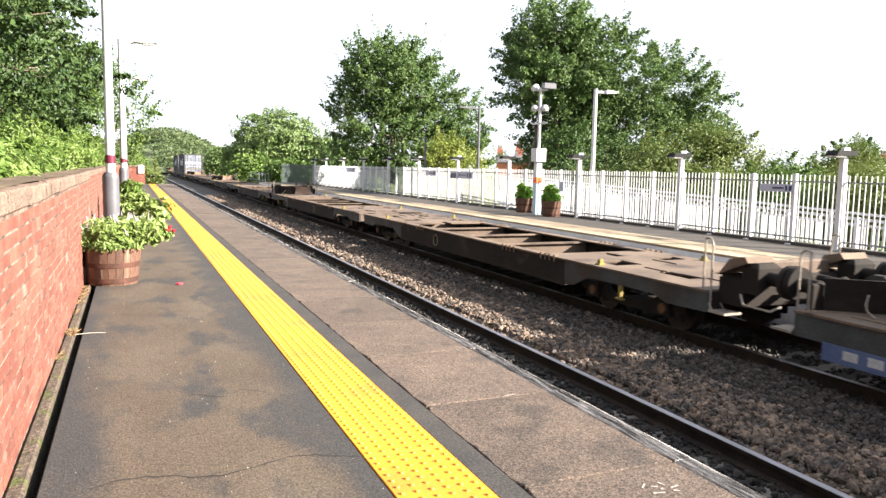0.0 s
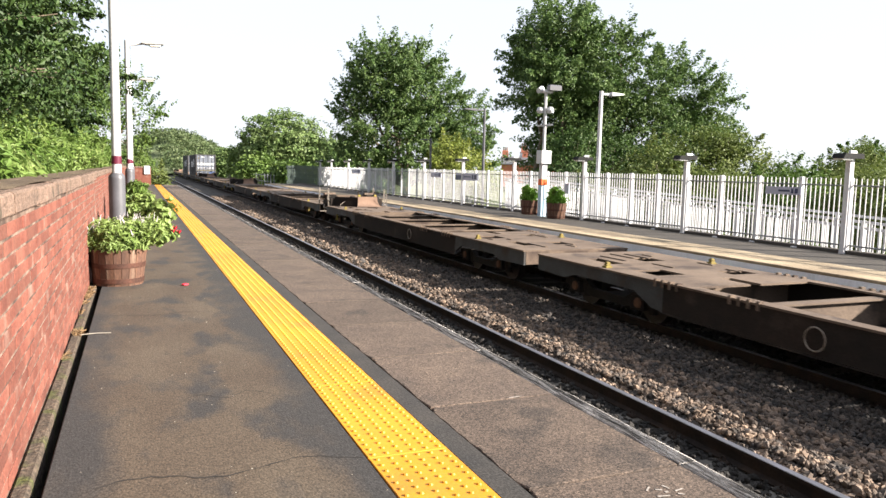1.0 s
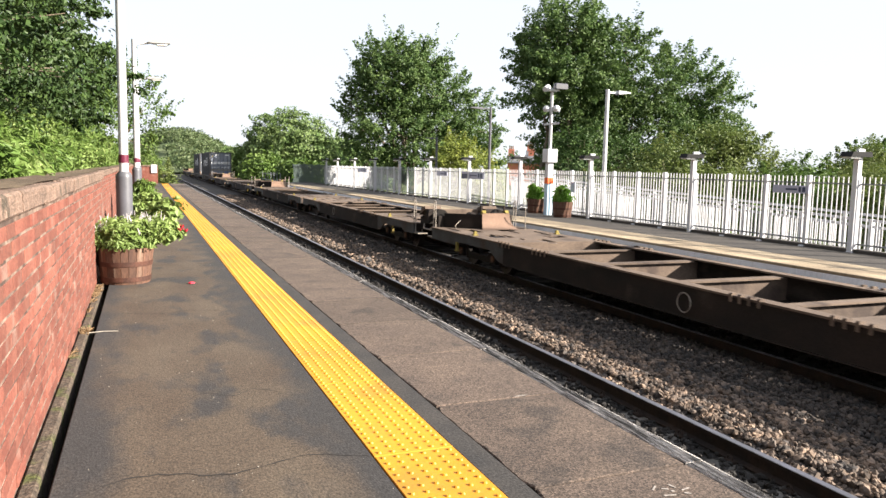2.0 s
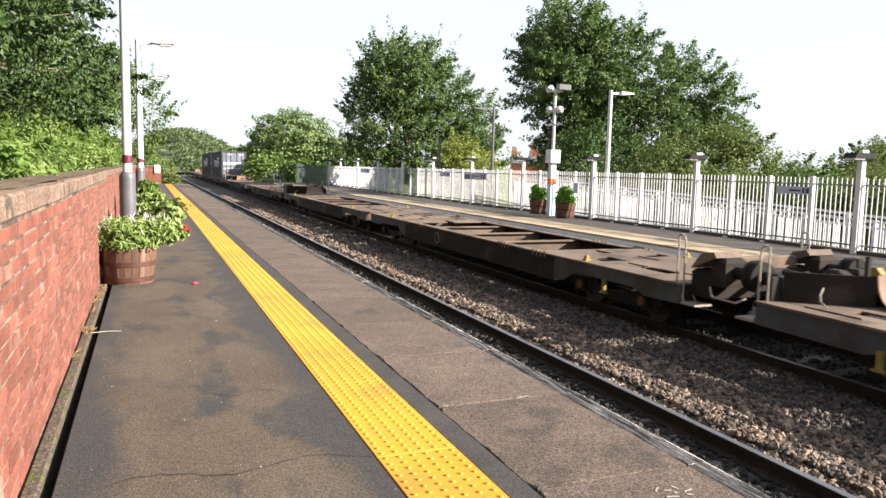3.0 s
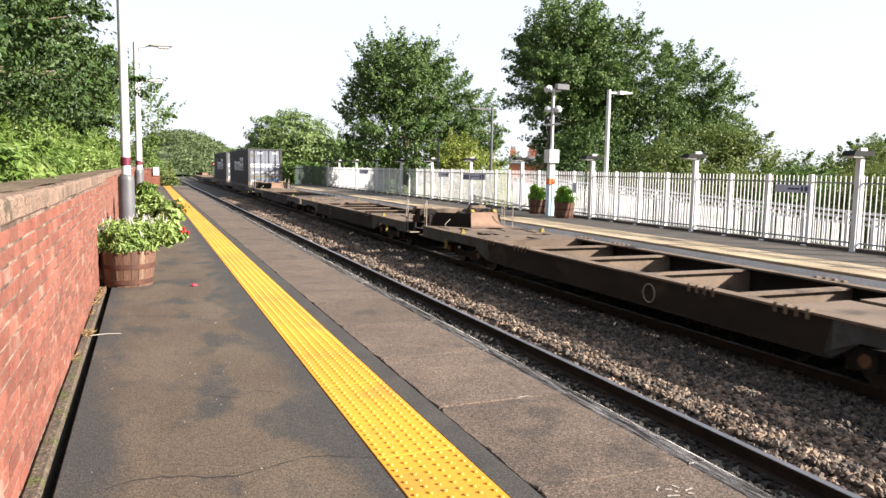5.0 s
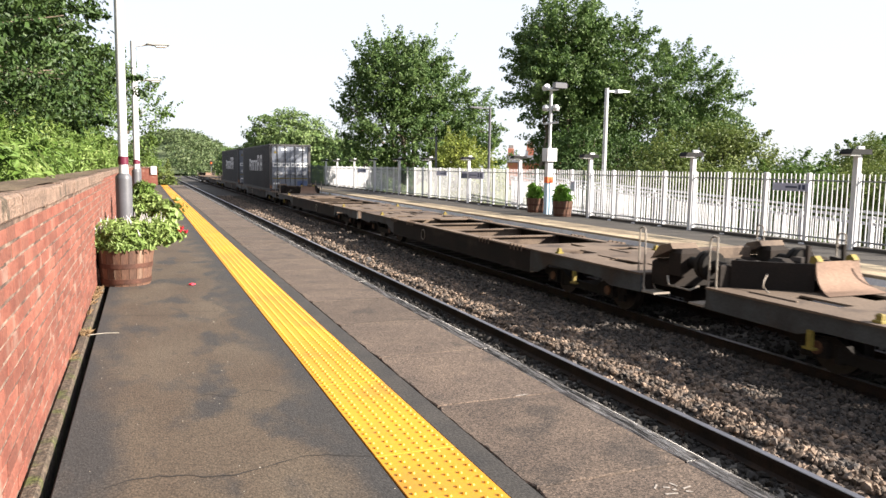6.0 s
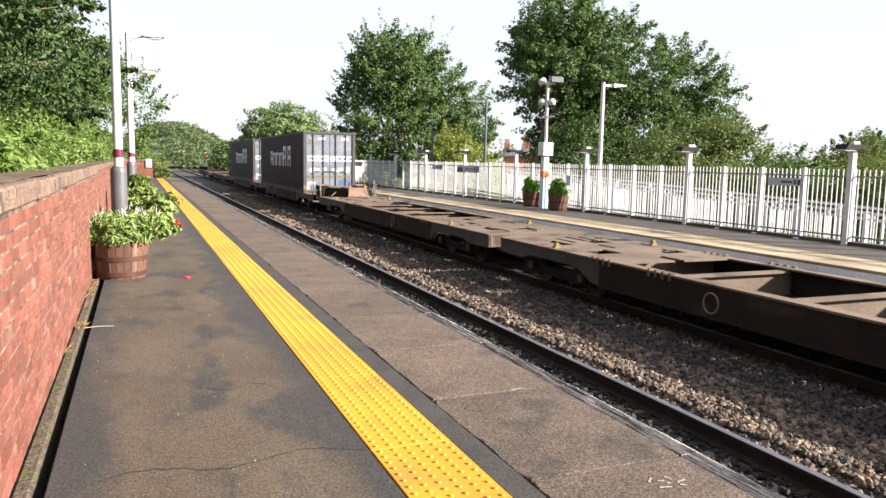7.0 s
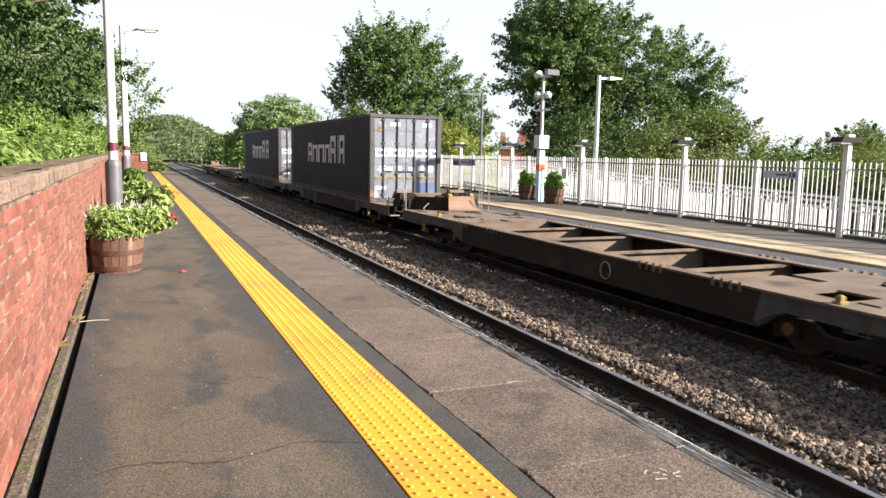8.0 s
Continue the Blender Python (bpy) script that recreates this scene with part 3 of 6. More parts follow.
part("coping_stone", Shape().box(-3.42, -1.7, 52.56, 52.89, 1.12, 1.2, 0.02), M_COPING, endw)
notice = thing("notice_board", pose(-1.95, 52.55, 0.95), "white notice plate on the end wall", "sign")
part("plate", Shape().box(-0.18, 0.18, -0.03, 0.0, -0.25, 0.3), M_WHITE, notice)


# ---- railings on the opposite platform ----
FX, F0, BAY, NB = 10.49, 4.55, 1.168, 45
F_TOP, F_BOT = 1.43, OZ

fence = thing("platform_fence", pose(0, 0, 0), "white painted steel railings with square posts", "fence")
post = Shape().box(-0.04, 0.04, -0.04, 0.04, F_BOT, F_TOP + 0.02, 0.012).mesh("post", M_WHITE)
foot = Shape().box(-0.13, 0.02, -0.06, 0.06, F_BOT, F_BOT + 0.03, 0.01).mesh("foot_plate", M_WHITE)
bar = Shape().prism([(-0.009, -0.0085), (0.009, -0.0085), (0.009, 0.0085), (-0.009, 0.0085)], F_BOT + 0.1, F_TOP, "z").mesh("paling", M_WHITE)
# dark copy of the paling; its colour stands for shade on two bays
shade_bar = Shape().box(-0.009, 0.009, -0.0085, 0.0085, F_BOT + 0.1, F_TOP).mesh("paling", M_PALISADE)
rail_lo = Shape().box(-0.02, 0.02, 0.041, BAY - 0.041, F_BOT + 0.15, F_BOT + 0.18).mesh("lower_rail", M_GREYMETAL)
rail_hi = Shape().box(-0.02, 0.02, 0.041, BAY - 0.041, F_TOP - 0.15, F_TOP - 0.125).mesh("upper_rail", M_GREYMETAL)
far_bars = Shape()
for k in range(NB):
    y = F0 + BAY * k
    p = part("post", post, None, fence, at=pose(FX, y, 0, random.uniform(-0.3, 0.3), random.uniform(-0.3, 0.3)))
    part("foot_plate", foot, None, p)
    part("lower_rail", rail_lo, None, fence, at=pose(FX, y, 0))
    part("upper_rail", rail_hi, None, fence, at=pose(FX, y, 0))
    for i in range(1, 10):
        yy = y + BAY * i / 10
        if k in (27, 28):
            part("paling", shade_bar, None, fence, "railing paling coloured dark to stand for shade", at=pose(FX, yy, 0))
        elif k < 32:
            part("paling", bar, None, fence, at=pose(FX, yy, random.uniform(-0.004, 0.004)))
        else:
            far_bars.box(FX - 0.01, FX + 0.01, yy - 0.0085, yy + 0.0085, F_BOT + 0.1, F_TOP)
part("far_paling_run", far_bars, M_WHITE, fence, kind="stuff")
tagged(setting("fence_kerb", Shape().box(FX - 0.08, FX + 0.12, -14, 64, OZ - 0.002, OZ + 0.07, 0.02), M_OPPGREY,
               "low concrete kerb under the railings", "kerb"))

lampf = thing("fence_lamp", pose(FX - 0.07, F0 + BAY * 5, OZ), "white lamp column with flat dark bulkhead lamp against railings", "lamp", "lamps along the railings")
part("column", Shape().box(-0.055, 0.055, -0.055, 0.055, 0, 1.86, 0.01), M_WHITE, lampf)
hood = part("hood", Shape().prism([(-0.36, 1.88), (-0.3, 1.98), (0.2, 1.98), (0.22, 1.88)], -0.14, 0.14, "y"), M_BLACK, lampf)
part("lens", Shape().box(-0.33, -0.06, -0.11, 0.11, 1.85, 1.879), M_GLASSY, hood, "pale lamp lens")
part("cap", Shape().box(-0.06, 0.06, -0.06, 0.06, 1.86, 1.878), M_WHITE, lampf)
part("bracket", Shape().box(-0.03, 0.14, -0.03, 0.03, 1.981, 2.04, 0.01), M_WHITE, lampf)
for k in (9, 13, 17, 21, 25, 29, 33, 37, 41, 44):
    copy_thing(lampf, pose(FX - 0.07, F0 + BAY * k, OZ))

# access ramp and its white fences beyond the railings
ramp = Shape()
ramp.prism([(0, -1.2), (28, -0.18), (28, -1.9), (0, -1.9)], 11.1, 13.6, "x")
setting("access_ramp", ramp, M_OPPGREY, "sloping access ramp behind the railings", "ramp")


def ramp_z(y):
    return 0.1 + 0.0365 * y


def ramp_fence(x, step, wide, label, near):
    f = thing("ramp_fence", pose(0, 0, 0), label, "fence", "fences of the ramp")
    joined, count = Shape(), 0
    slope = math.degrees(math.atan(0.0365))
    bm_ = Shape().box(-0.012, 0.012, -wide / 2, wide / 2, -1.15, -0.04).mesh("paling", M_WHITE)
    k = 0
    y = 2.0
    while y < 28:
        z = ramp_z(y)
        if near and count < 290 and y < 32:
            part("paling", bm_, None, f, at=pose(x, y, z - 0.1))
            count += 1
        else:
            joined.box(x - 0.012, x + 0.012, y - wide / 2, y + wide / 2, z - 1.25, z - 0.14)
        y += step
    part("paling_run", joined, M_WHITE, f, kind="stuff")
    for dz in (0.0, -0.13, -1.1):
        r = Shape()
        r.prism([(2, ramp_z(2) + dz - 0.03), (28, ramp_z(28) + dz - 0.03), (28, ramp_z(28) + dz + 0.03), (2, ramp_z(2) + dz + 0.03)],
                x - 0.03, x - 0.013, "x")
        part("handrail" if dz == 0 else "rail", r, M_WHITE, f)
    pm = Shape().box(-0.035, 0.035, -0.035, 0.035, -1.3, 0.03, 0.01).mesh("post", M_WHITE)
    y = 2.0
    while y < 28:
        part("post", pm, None, f, at=pose(x + 0.06, y, ramp_z(y)))
        y += 1.83
    return f


ramp_fence(11.9, 0.125, 0.03, "white palisade fence along the near side of the ramp", True)
ramp_fence(13.3, 0.25, 0.04, "white palisade fence along the far side of the ramp", False)


# signs on the railings
def fence_sign(y, z, wid, high, label, dark):
    s = thing("station_sign", pose(FX - 0.045, y, z), label, "sign", "signs on the railings")
    part("board", Shape().box(-0.03, 0, -wid / 2, wid / 2, -high / 2, high / 2), M_SIGN, s)
    part("text_bar", Shape().box(-0.034, -0.0305, -wid * 0.2, wid * 0.12, -0.02, 0.02), M_NAVY, s)
    part("symbol", Shape().box(-0.034, -0.0305, -wid * 0.3, -wid * 0.24, -high * 0.3, high * 0.3), M_NAVY, s)
    part("symbol", Shape().box(-0.034, -0.0305, -wid * 0.42, -wid * 0.34, -high * 0.3, high * 0.3), M_NAVY, s)
    if dark:
        part("band", Shape().box(-0.036, -0.0305, wid * 0.2, wid * 0.5, -high / 2, high * 0.2), M_NAVY, s)
    return s


fence_sign(11.98, 1.14, 0.95, 0.17, "pale lilac station sign with dark symbols on railings", False)
fence_sign(28.7, 1.15, 2.3, 0.3, "long pale station name board with dark band", True)
fence_sign(32.2, 1.18, 1.3, 0.22, "small pale sign on the railings", False)
fence_sign(46.0, 1.2, 2.0, 0.28, "pale sign on the far railings", False)
notice2 = thing("platform_notice", pose(FX - 0.03, 20.75, 0.9), "grey notice plate fixed to railings", "sign")
part("plate", Shape().box(-0.03, 0.0, -0.13, 0.13, -0.17, 0.17), M_SIGN, notice2)

# camera mast
mast = thing("camera_mast", pose(10.02, 21.6, OZ), "white mast with cameras, cabinet and orange band", "mast")
part("base_column", Shape().box(-0.1, 0.1, -0.11, 0.11, 0.0, 1.05, 0.01), M_PALEBLUE, mast, "pale blue base casing")
part("band", Shape().box(-0.105, 0.105, -0.115, 0.115, 1.05, 1.25), M_ORANGE, mast, "orange band")
part("upper_casing", Shape().box(-0.095, 0.095, -0.1, 0.1, 1.25, 1.76, 0.01), M_WHITE, mast)
part("cabinet", Shape().box(-0.17, 0.19, -0.18, 0.18, 1.765, 2.2, 0.015), M_WHITE, mast)
part("pole", Shape().tube((0, 0, 2.2), (0, 0, 4.2), 0.055, 0.05, 12), M_WHITE, mast, smooth=True)
part("cross_arm", Shape().box(-0.02, 0.02, -0.5, 0.45, 3.0, 3.06), M_WHITE, mast)
part("speaker", Shape().lathe([(0.02, 0), (0.1, 0.02), (0.13, 0.1), (0.08, 0.2), (0.02, 0.22)], 14, (-0.12, 0.12, 3.42)), M_WHITE, mast, smooth=True)
part("speaker", Shape().lathe([(0.02, 0), (0.1, 0.02), (0.13, 0.1), (0.08, 0.2), (0.02, 0.22)], 14, (0.12, -0.12, 3.42)), M_WHITE, mast, smooth=True)
c1 = part("camera_housing", Shape().tube((-0.3, -0.05, 4.14), (-0.05, 0.2, 4.24), 0.085, 0.1, 12), M_WHITE, mast, smooth=True)
c2 = part("camera_housing", Shape().box(-0.02, 0.42, -0.3, -0.1, 4.16, 4.34, 0.03), M_LAMPGREY, mast, "dark camera housing")
part("camera_bracket", Shape().box(-0.2, 0.2, -0.15, 0.15, 4.1, 4.15), M_WHITE, mast)


def lamp_right(x, y, z, h, reach, mat, label):
    s = thing("street_lamp", pose(x, y, z), label, "street lamp", "lamps beyond the railings")
    part("pole", Shape().tube((0, 0, 0), (0, 0, h), 0.075, 0.06, 14), mat, s, smooth=True)
    part("arm", Shape().box(min(0, reach * 0.5), max(0, reach * 0.5), -0.03, 0.03, h - 0.12, h - 0.06), mat, s)
    part("lamp_head", Shape().prism([(reach * 0.45, h - 0.14), (reach, h - 0.09), (reach, h - 0.05), (reach * 0.45, h - 0.02)], -0.1, 0.1, "y"), mat, s)
    return s


lamp_right(11.0, 19.85, -0.6, 4.6, 0.8, M_WHITE, "white tubular lamp post with flat arm beyond the railings")
lamp_right(13.2, 32.9, -1.4, 5.85, -1.1, M_LAMPGREY, "grey lamp post with short arm beyond the railings")
lamp_right(13.0, 39.5, -1.4, 4.6, -0.6, M_LAMPGREY, "small grey lamp post among the shrubs")


# ---- lamp posts on the near platform ----
def platform_lamp(y, x):
    s = thing("platform_lamp", pose(x, y, 0), "white lamp post with burgundy band and dark grey sleeve", "lamp post", "lamps on the near platform")
    part("sleeve", Shape().lathe([(0.105, 0), (0.105, 1.2), (0.1, 1.24), (0.07, 1.28)], 18), M_LAMPGREY, s, "dark grey base sleeve", True)
    part("pole", Shape().lathe([(0.062, 1.27), (0.06, 1.39), (0.06, 1.5), (0.055, 4.4)], 16), M_WHITE, s, smooth=True)
    part("band", Shape().lathe([(0.0605, 1.4), (0.0655, 1.4), (0.0655, 1.51), (0.0605, 1.51)], 16), M_BURGUNDY, s, "burgundy painted band", True)
    part("arm", Shape().tube((0, 0, 4.28), (0.5, 0, 4.37), 0.03, 0.025, 8), M_WHITE, s, smooth=True)
    h = part("lamp_head", Shape().prism([(0.32, 4.35), (0.45, 4.33), (0.84, 4.35), (0.86, 4.38), (0.72, 4.42), (0.4, 4.41)], -0.13, 0.13, "y"), M_HEAD, s)
    part("lens", Shape().prism([(0.5, 4.325), (0.82, 4.345), (0.76, 4.3), (0.55, 4.29)], -0.1, 0.1, "y"), M_GLASSY, h, "clear lamp bowl")
    part("collar", Shape().ring((0, 0, 3.75), 0.062, 0.012, "z", 16, 6), M_GREYMETAL, s)
    return s


lamp = platform_lamp(11.0, -2.81)
copy_thing(lamp, pose(-2.73, 20.0, 0))
copy_thing(lamp, pose(-2.74, 28.5, 0))


# ---- leaves, trees, shrubs ----
def leaf_mesh(name, centres, normals, size, mat, rg, wide=0.55, droop=0.6):
    """Folded four-cornered leaves at the given places, roughly facing the given ways."""
    n = len(centres)
    nr = normals + rg.normal(size=(n, 3)) * droop
    nr /= np.linalg.norm(nr, axis=1)[:, None] + 1e-9
    t = np.cross(nr, rg.normal(size=(n, 3)))
    t /= np.linalg.norm(t, axis=1)[:, None] + 1e-9
    b = np.cross(nr, t)
    l = size * rg.uniform(0.6, 1.3, (n, 1))
    v = np.stack([centres - t * l * 0.5, centres + b * l * wide * 0.5 + nr * l * 0.12, centres + t * l * 0.5 - nr * l * 0.1,
                  centres - b * l * wide * 0.5 + nr * l * 0.12], 1).reshape(-1, 3)
    i = np.arange(n)[:, None] * 4
    f = np.vstack([i + [0, 1, 2], i + [0, 2, 3]])
    return mesh_from(name, v, f, mat)


def lobe_points(lobes, clumps, per, spread, rg, shoots=0, shoot_len=1.0, tufted=0.6):
    """Leaf places and outward ways: clumps near the skin of each lobe, leaves round each clump, and leafy shoots."""
    lob = np.array(lobes, float)
    vol = (lob[:, 3] * lob[:, 4] * lob[:, 5]) ** 0.67
    pick = rg.choice(len(lob), clumps, p=vol / vol.sum())
    d = rg.normal(size=(clumps, 3))
    d /= np.linalg.norm(d, axis=1)[:, None]
    rad = rg.uniform(0.35, 1.0, (clumps, 1)) ** 0.5
    rad *= 1 + 0.05 * rg.normal(size=(clumps, 1))
    cc = lob[pick, :3] + d * lob[pick, 3:6] * rad
    # part of the leaves sits on pointed outward sprays, the rest in loose clumps
    n1 = int(clumps * tufted)
    ps, ws = [], []
    if n1:
        tufts = max(8, int(n1 * per / 110))
        ct, dd = cc[:tufts], d[:tufts]
        size = spread * 1.75 * rg.uniform(0.55, 1.35, tufts)
        m = max(8, n1 * per // tufts)
        axis = dd + rg.normal(size=(tufts, 3)) * 0.35 + (0, 0, 0.3)
        axis /= np.linalg.norm(axis, axis=1)[:, None]
        u = rg.uniform(0, 1, (tufts * m, 1)) ** 0.8
        q = rg.normal(size=(tufts * m, 3))
        q /= np.linalg.norm(q, axis=1)[:, None]
        big = np.repeat(size, m)[:, None]
        ps.append(np.repeat(ct, m, 0) + np.repeat(axis, m, 0) * big * (u * 2.3 - 0.7) + q * big * (0.95 - 0.75 * u) * rg.uniform(0.4, 1.0, (tufts * m, 1)) * (1, 1, 0.75))
        ws.append(q * 0.7 + np.repeat(axis, m, 0) * 0.3 + (0, 0, 0.45))
    if n1 < clumps:
        cl, dl = cc[n1:], d[n1:]
        sp = np.repeat(spread * rg.uniform(0.5, 1.4, (len(cl), 1)), per, 0)
        ps.append(np.repeat(cl, per, 0) + np.clip(rg.normal(size=(len(cl) * per, 3)), -1.7, 1.7) * sp * (1, 1, 0.5))
        ws.append(np.repeat(dl, per, 0) + (0, 0, 0.6))
    p, w = np.vstack(ps), np.vstack(ws)
    if shoots:
        k = rg.choice(len(lob), shoots)
        d2 = rg.normal(size=(shoots, 3)) + (0, 0, 0.7)
        d2 /= np.linalg.norm(d2, axis=1)[:, None]
        base = lob[k, :3] + d2 * lob[k, 3:6] * 0.9
        m = 26
        d2[:, 2] = np.abs(d2[:, 2])
        u = np.tile(np.linspace(0, 1, m), shoots)[:, None]
        ln = np.repeat(shoot_len * rg.uniform(0.5, 1.3, (shoots, 1)), m, 0)
        up = np.repeat(d2 + (0, 0, 0.6), m, 0)
        q = np.repeat(base, m, 0) + up * u * ln + rg.normal(size=(shoots * m, 3)) * spread * 0.34 * (1.2 - u)
        p, w = np.vstack([p, q]), np.vstack([w, up])
    return p, w


def tree(name, at, lobes, clumps, per, leaf, mat, label, spread=0.32, trunk_r=0.16, seed=1, shoots=0, shoot_len=1.0,
         category="tree", stems=1, group="", tufted=0.6):
    rg, r = np.random.default_rng(seed), random.Random(seed)
    t = thing(name, pose(*at), label, category, group)
    low = min(l[2] - l[5] for l in lobes)
    for s in range(stems):
        dx, dy = (0, 0) if stems == 1 else (r.uniform(-0.9, 0.9), r.uniform(-0.9, 0.9))
        fork = max(0.8, low + 0.6)
        tr = Shape()
        pts = [Vector((dx, dy, -0.5)), Vector((dx + r.uniform(-0.1, 0.1), dy, fork * 0.5)), Vector((dx * 1.2, dy * 1.2 + r.uniform(-0.1, 0.1), fork))]
        rr = trunk_r / (1 if stems == 1 else 1.6)
        for i, (a, b) in enumerate(zip(pts, pts[1:])):
            tr.tube(a, b, rr * (1.25 - 0.25 * i), rr * (1.0 - 0.2 * i), 9)
        part("trunk", tr, M_BARK, t, smooth=True)
        for i, lo in enumerate(lobes):
            if stems > 1 and i % stems != s:
                continue
            limb = Shape()
            end = Vector(lo[:3])
            a, prev = pts[-1], rr * 0.75
            for k in range(1, 5):
                b = pts[-1].lerp(end, k / 4) + Vector((r.uniform(-0.2, 0.2), r.uniform(-0.2, 0.2), 0.25 * math.sin(k * 0.8)))
                limb.tube(a, b, prev, prev * 0.72, 7)
                a, prev = b, prev * 0.72
            for k in range(9):
                d = Vector((r.gauss(0, 1), r.gauss(0, 1), r.gauss(0.4, 0.7))).normalized()
                tip = end + Vector((d.x * lo[3], d.y * lo[4], d.z * lo[5])) * 0.85
                mid = end.lerp(tip, 0.5) + Vector((0, 0, -0.1))
                limb.tube(end, mid, prev * 0.8, prev * 0.5, 5, False).tube(mid, tip, prev * 0.5, prev * 0.2, 5, False)
            part("limb", limb, M_BARK, t)
    p, w_ = lobe_points(lobes, clumps, per, spread, rg, shoots, shoot_len, tufted)
    p[:, 2] = np.maximum(p[:, 2], 0.05)
    part("crown", leaf_mesh("crown", p, w_, leaf, mat, rg), None, t)
    return t


def shrub(name, at, lobes, clumps, per, leaf, mat, label, spread=0.2, seed=1, wide=0.55, category="shrub", group=""):
    rg, r = np.random.default_rng(seed), random.Random(seed)
    t = thing(name, pose(*at), label, category, group)
    st = Shape()
    for lo in lobes:
        for k in range(5):
            st.tube((lo[0] * 0.4, lo[1] * 0.4, -0.1), (lo[0] + r.uniform(-1, 1) * lo[3] * 0.6, lo[1] + r.uniform(-1, 1) * lo[4] * 0.6, lo[2] + lo[5] * 0.5),
                    0.03, 0.008, 5)
    part("stem", st, M_BARK, t)
    p, w_ = lobe_points(lobes, clumps, per, spread, rg, tufted=0.3)
    p[:, 2] = np.maximum(p[:, 2], 0.03)
    part("foliage", leaf_mesh("foliage", p, w_, leaf, mat, rg, wide), None, t)
    return t


# ---- planting: the bank behind the wall ----
BANK = (
    (-7.4, 4.5, 1.4, 3.0, 41, L_BANK), (-7.0, 9.5, 1.4, 3.0, 42, L_BANK), (-6.4, 14.5, 1.4, 3.0, 43, L_BANK),
    (-6.3, 19.5, 1.4, 3.1, 44, L_BANK), (-7.0, 25.0, 1.4, 3.1, 45, L_BANK), (-8.0, 31.5, 1.4, 3.0, 46, L_BANK),
)
for bx_, by_, bz_, br_, sd, lm in BANK:
    tree("bank_tree", (bx_, by_, bz_),
         [(0.3, 0, 2.2, br_, br_, 2.0), (0.5, -0.8, 5.0, br_ * 0.98, br_, 2.2), (0.6, 0.8, 7.8, br_ * 0.98, br_ * 0.95, 2.2), (0.6, 0, 10.5, br_ * 0.9, br_ * 0.9, 2.0)],
         2300 if by_ < 16 else 1700, 24, 0.115 if by_ < 16 else 0.15, lm, "dense green broadleaf tree on the bank", spread=0.24, trunk_r=0.2, seed=sd, shoots=50, shoot_len=0.6,
         group="trees on the bank")
for k, (y, h) in enumerate(((3.4, 0.24), (5.0, 0.28), (6.6, 0.33), (8.4, 0.39), (10.4, 0.44), (12.8, 0.5), (15.4, 0.6), (18.5, 0.9), (22, 0.9), (26, 1.0), (31, 1.1), (36, 1.1), (41, 1.1), (46, 1.1))):
    shrub("bank_shrub", (-4.25 - 0.1 * (k % 2), y, 1.15),
          [(0.2, 0, h * 0.45, 0.55, 1.0, h * 0.5), (-0.6, 0.3, h * 0.8, 0.8, 1.2, h * 0.7)], 800, 13, 0.115, L_LIGHT if k % 3 else L_HERB,
          "bright green long-leaved shrub spilling over the wall", 0.15, 60 + k, 0.32, group="shrubs on the bank")

tree("slender_tree", (-3.9, 46, 0.6), [(0.6, 0, 2.0, 1.4, 1.8, 1.4), (1.2, 0, 3.6, 1.6, 1.8, 1.2), (0.6, 0.5, 5.0, 1.5, 1.6, 1.0)], 150, 14, 0.2, L_MID,
     "thin-crowned young tree with sky between its branches", 0.3, 0.12, 71, 60, 1.0)
tree("bank_tree", (-6.0, 40, 1.2), [(0, 0, 2.0, 2.4, 3, 2), (0.3, 0, 4.3, 2.2, 2.6, 1.8)], 600, 18, 0.18, L_MID, "leafy green tree farther along the bank", 0.35, 0.18, 72, 30, 0.6,
     group="trees on the bank")
shrub("end_shrub", (-1.25, 54.0, -0.3), [(0, 0, 0.7, 0.6, 0.8, 0.8), (0.3, -0.3, 0.2, 0.5, 0.6, 0.4)], 150, 14, 0.16, L_OLIVE,
      "yellow-green shrub at the platform end", 0.2, 73)
shrub("end_shrub", (-2.3, 55.5, -0.3), [(0, 0, 1.2, 1.0, 1.0, 1.4)], 200, 14, 0.18, L_LIGHT, "bright green shrub behind the end wall", 0.25, 74)

# ---- planting: beyond the opposite platform ----
S = 1.27
tree("maple_tree", (17.3, 55.8, -1.4),
     [tuple(S * q for q in lo) for lo in (
         (-0.4, 0, 4.2, 3.9, 3, 2.4), (-1.2, 0, 7.0, 2.5, 2.4, 2.2), (0.9, 0.4, 6.6, 3.0, 2.6, 2.3), (2.9, 0.5, 4.8, 2.8, 2.6, 2.4), (-1.5, 0, 8.7, 1.5, 1.8, 1.1), (0.3, 0, 8.4, 1.5, 1.8, 1.0),
         (4.1, 0.5, 2.8, 2.2, 2.4, 2.0), (-3.2, 0, 2.2, 1.8, 2, 1.6), (-2.9, 0, 7.4, 0.8, 1.0, 0.7), (-3.6, 0, 5.6, 0.8, 1.0, 0.7))],
     2300, 30, 0.245, L_ASH, "large dark green maple with spiky upper shoots", 0.5, 0.3, 81, 150, 1.5, tufted=0.85, group="large trees behind the railings")
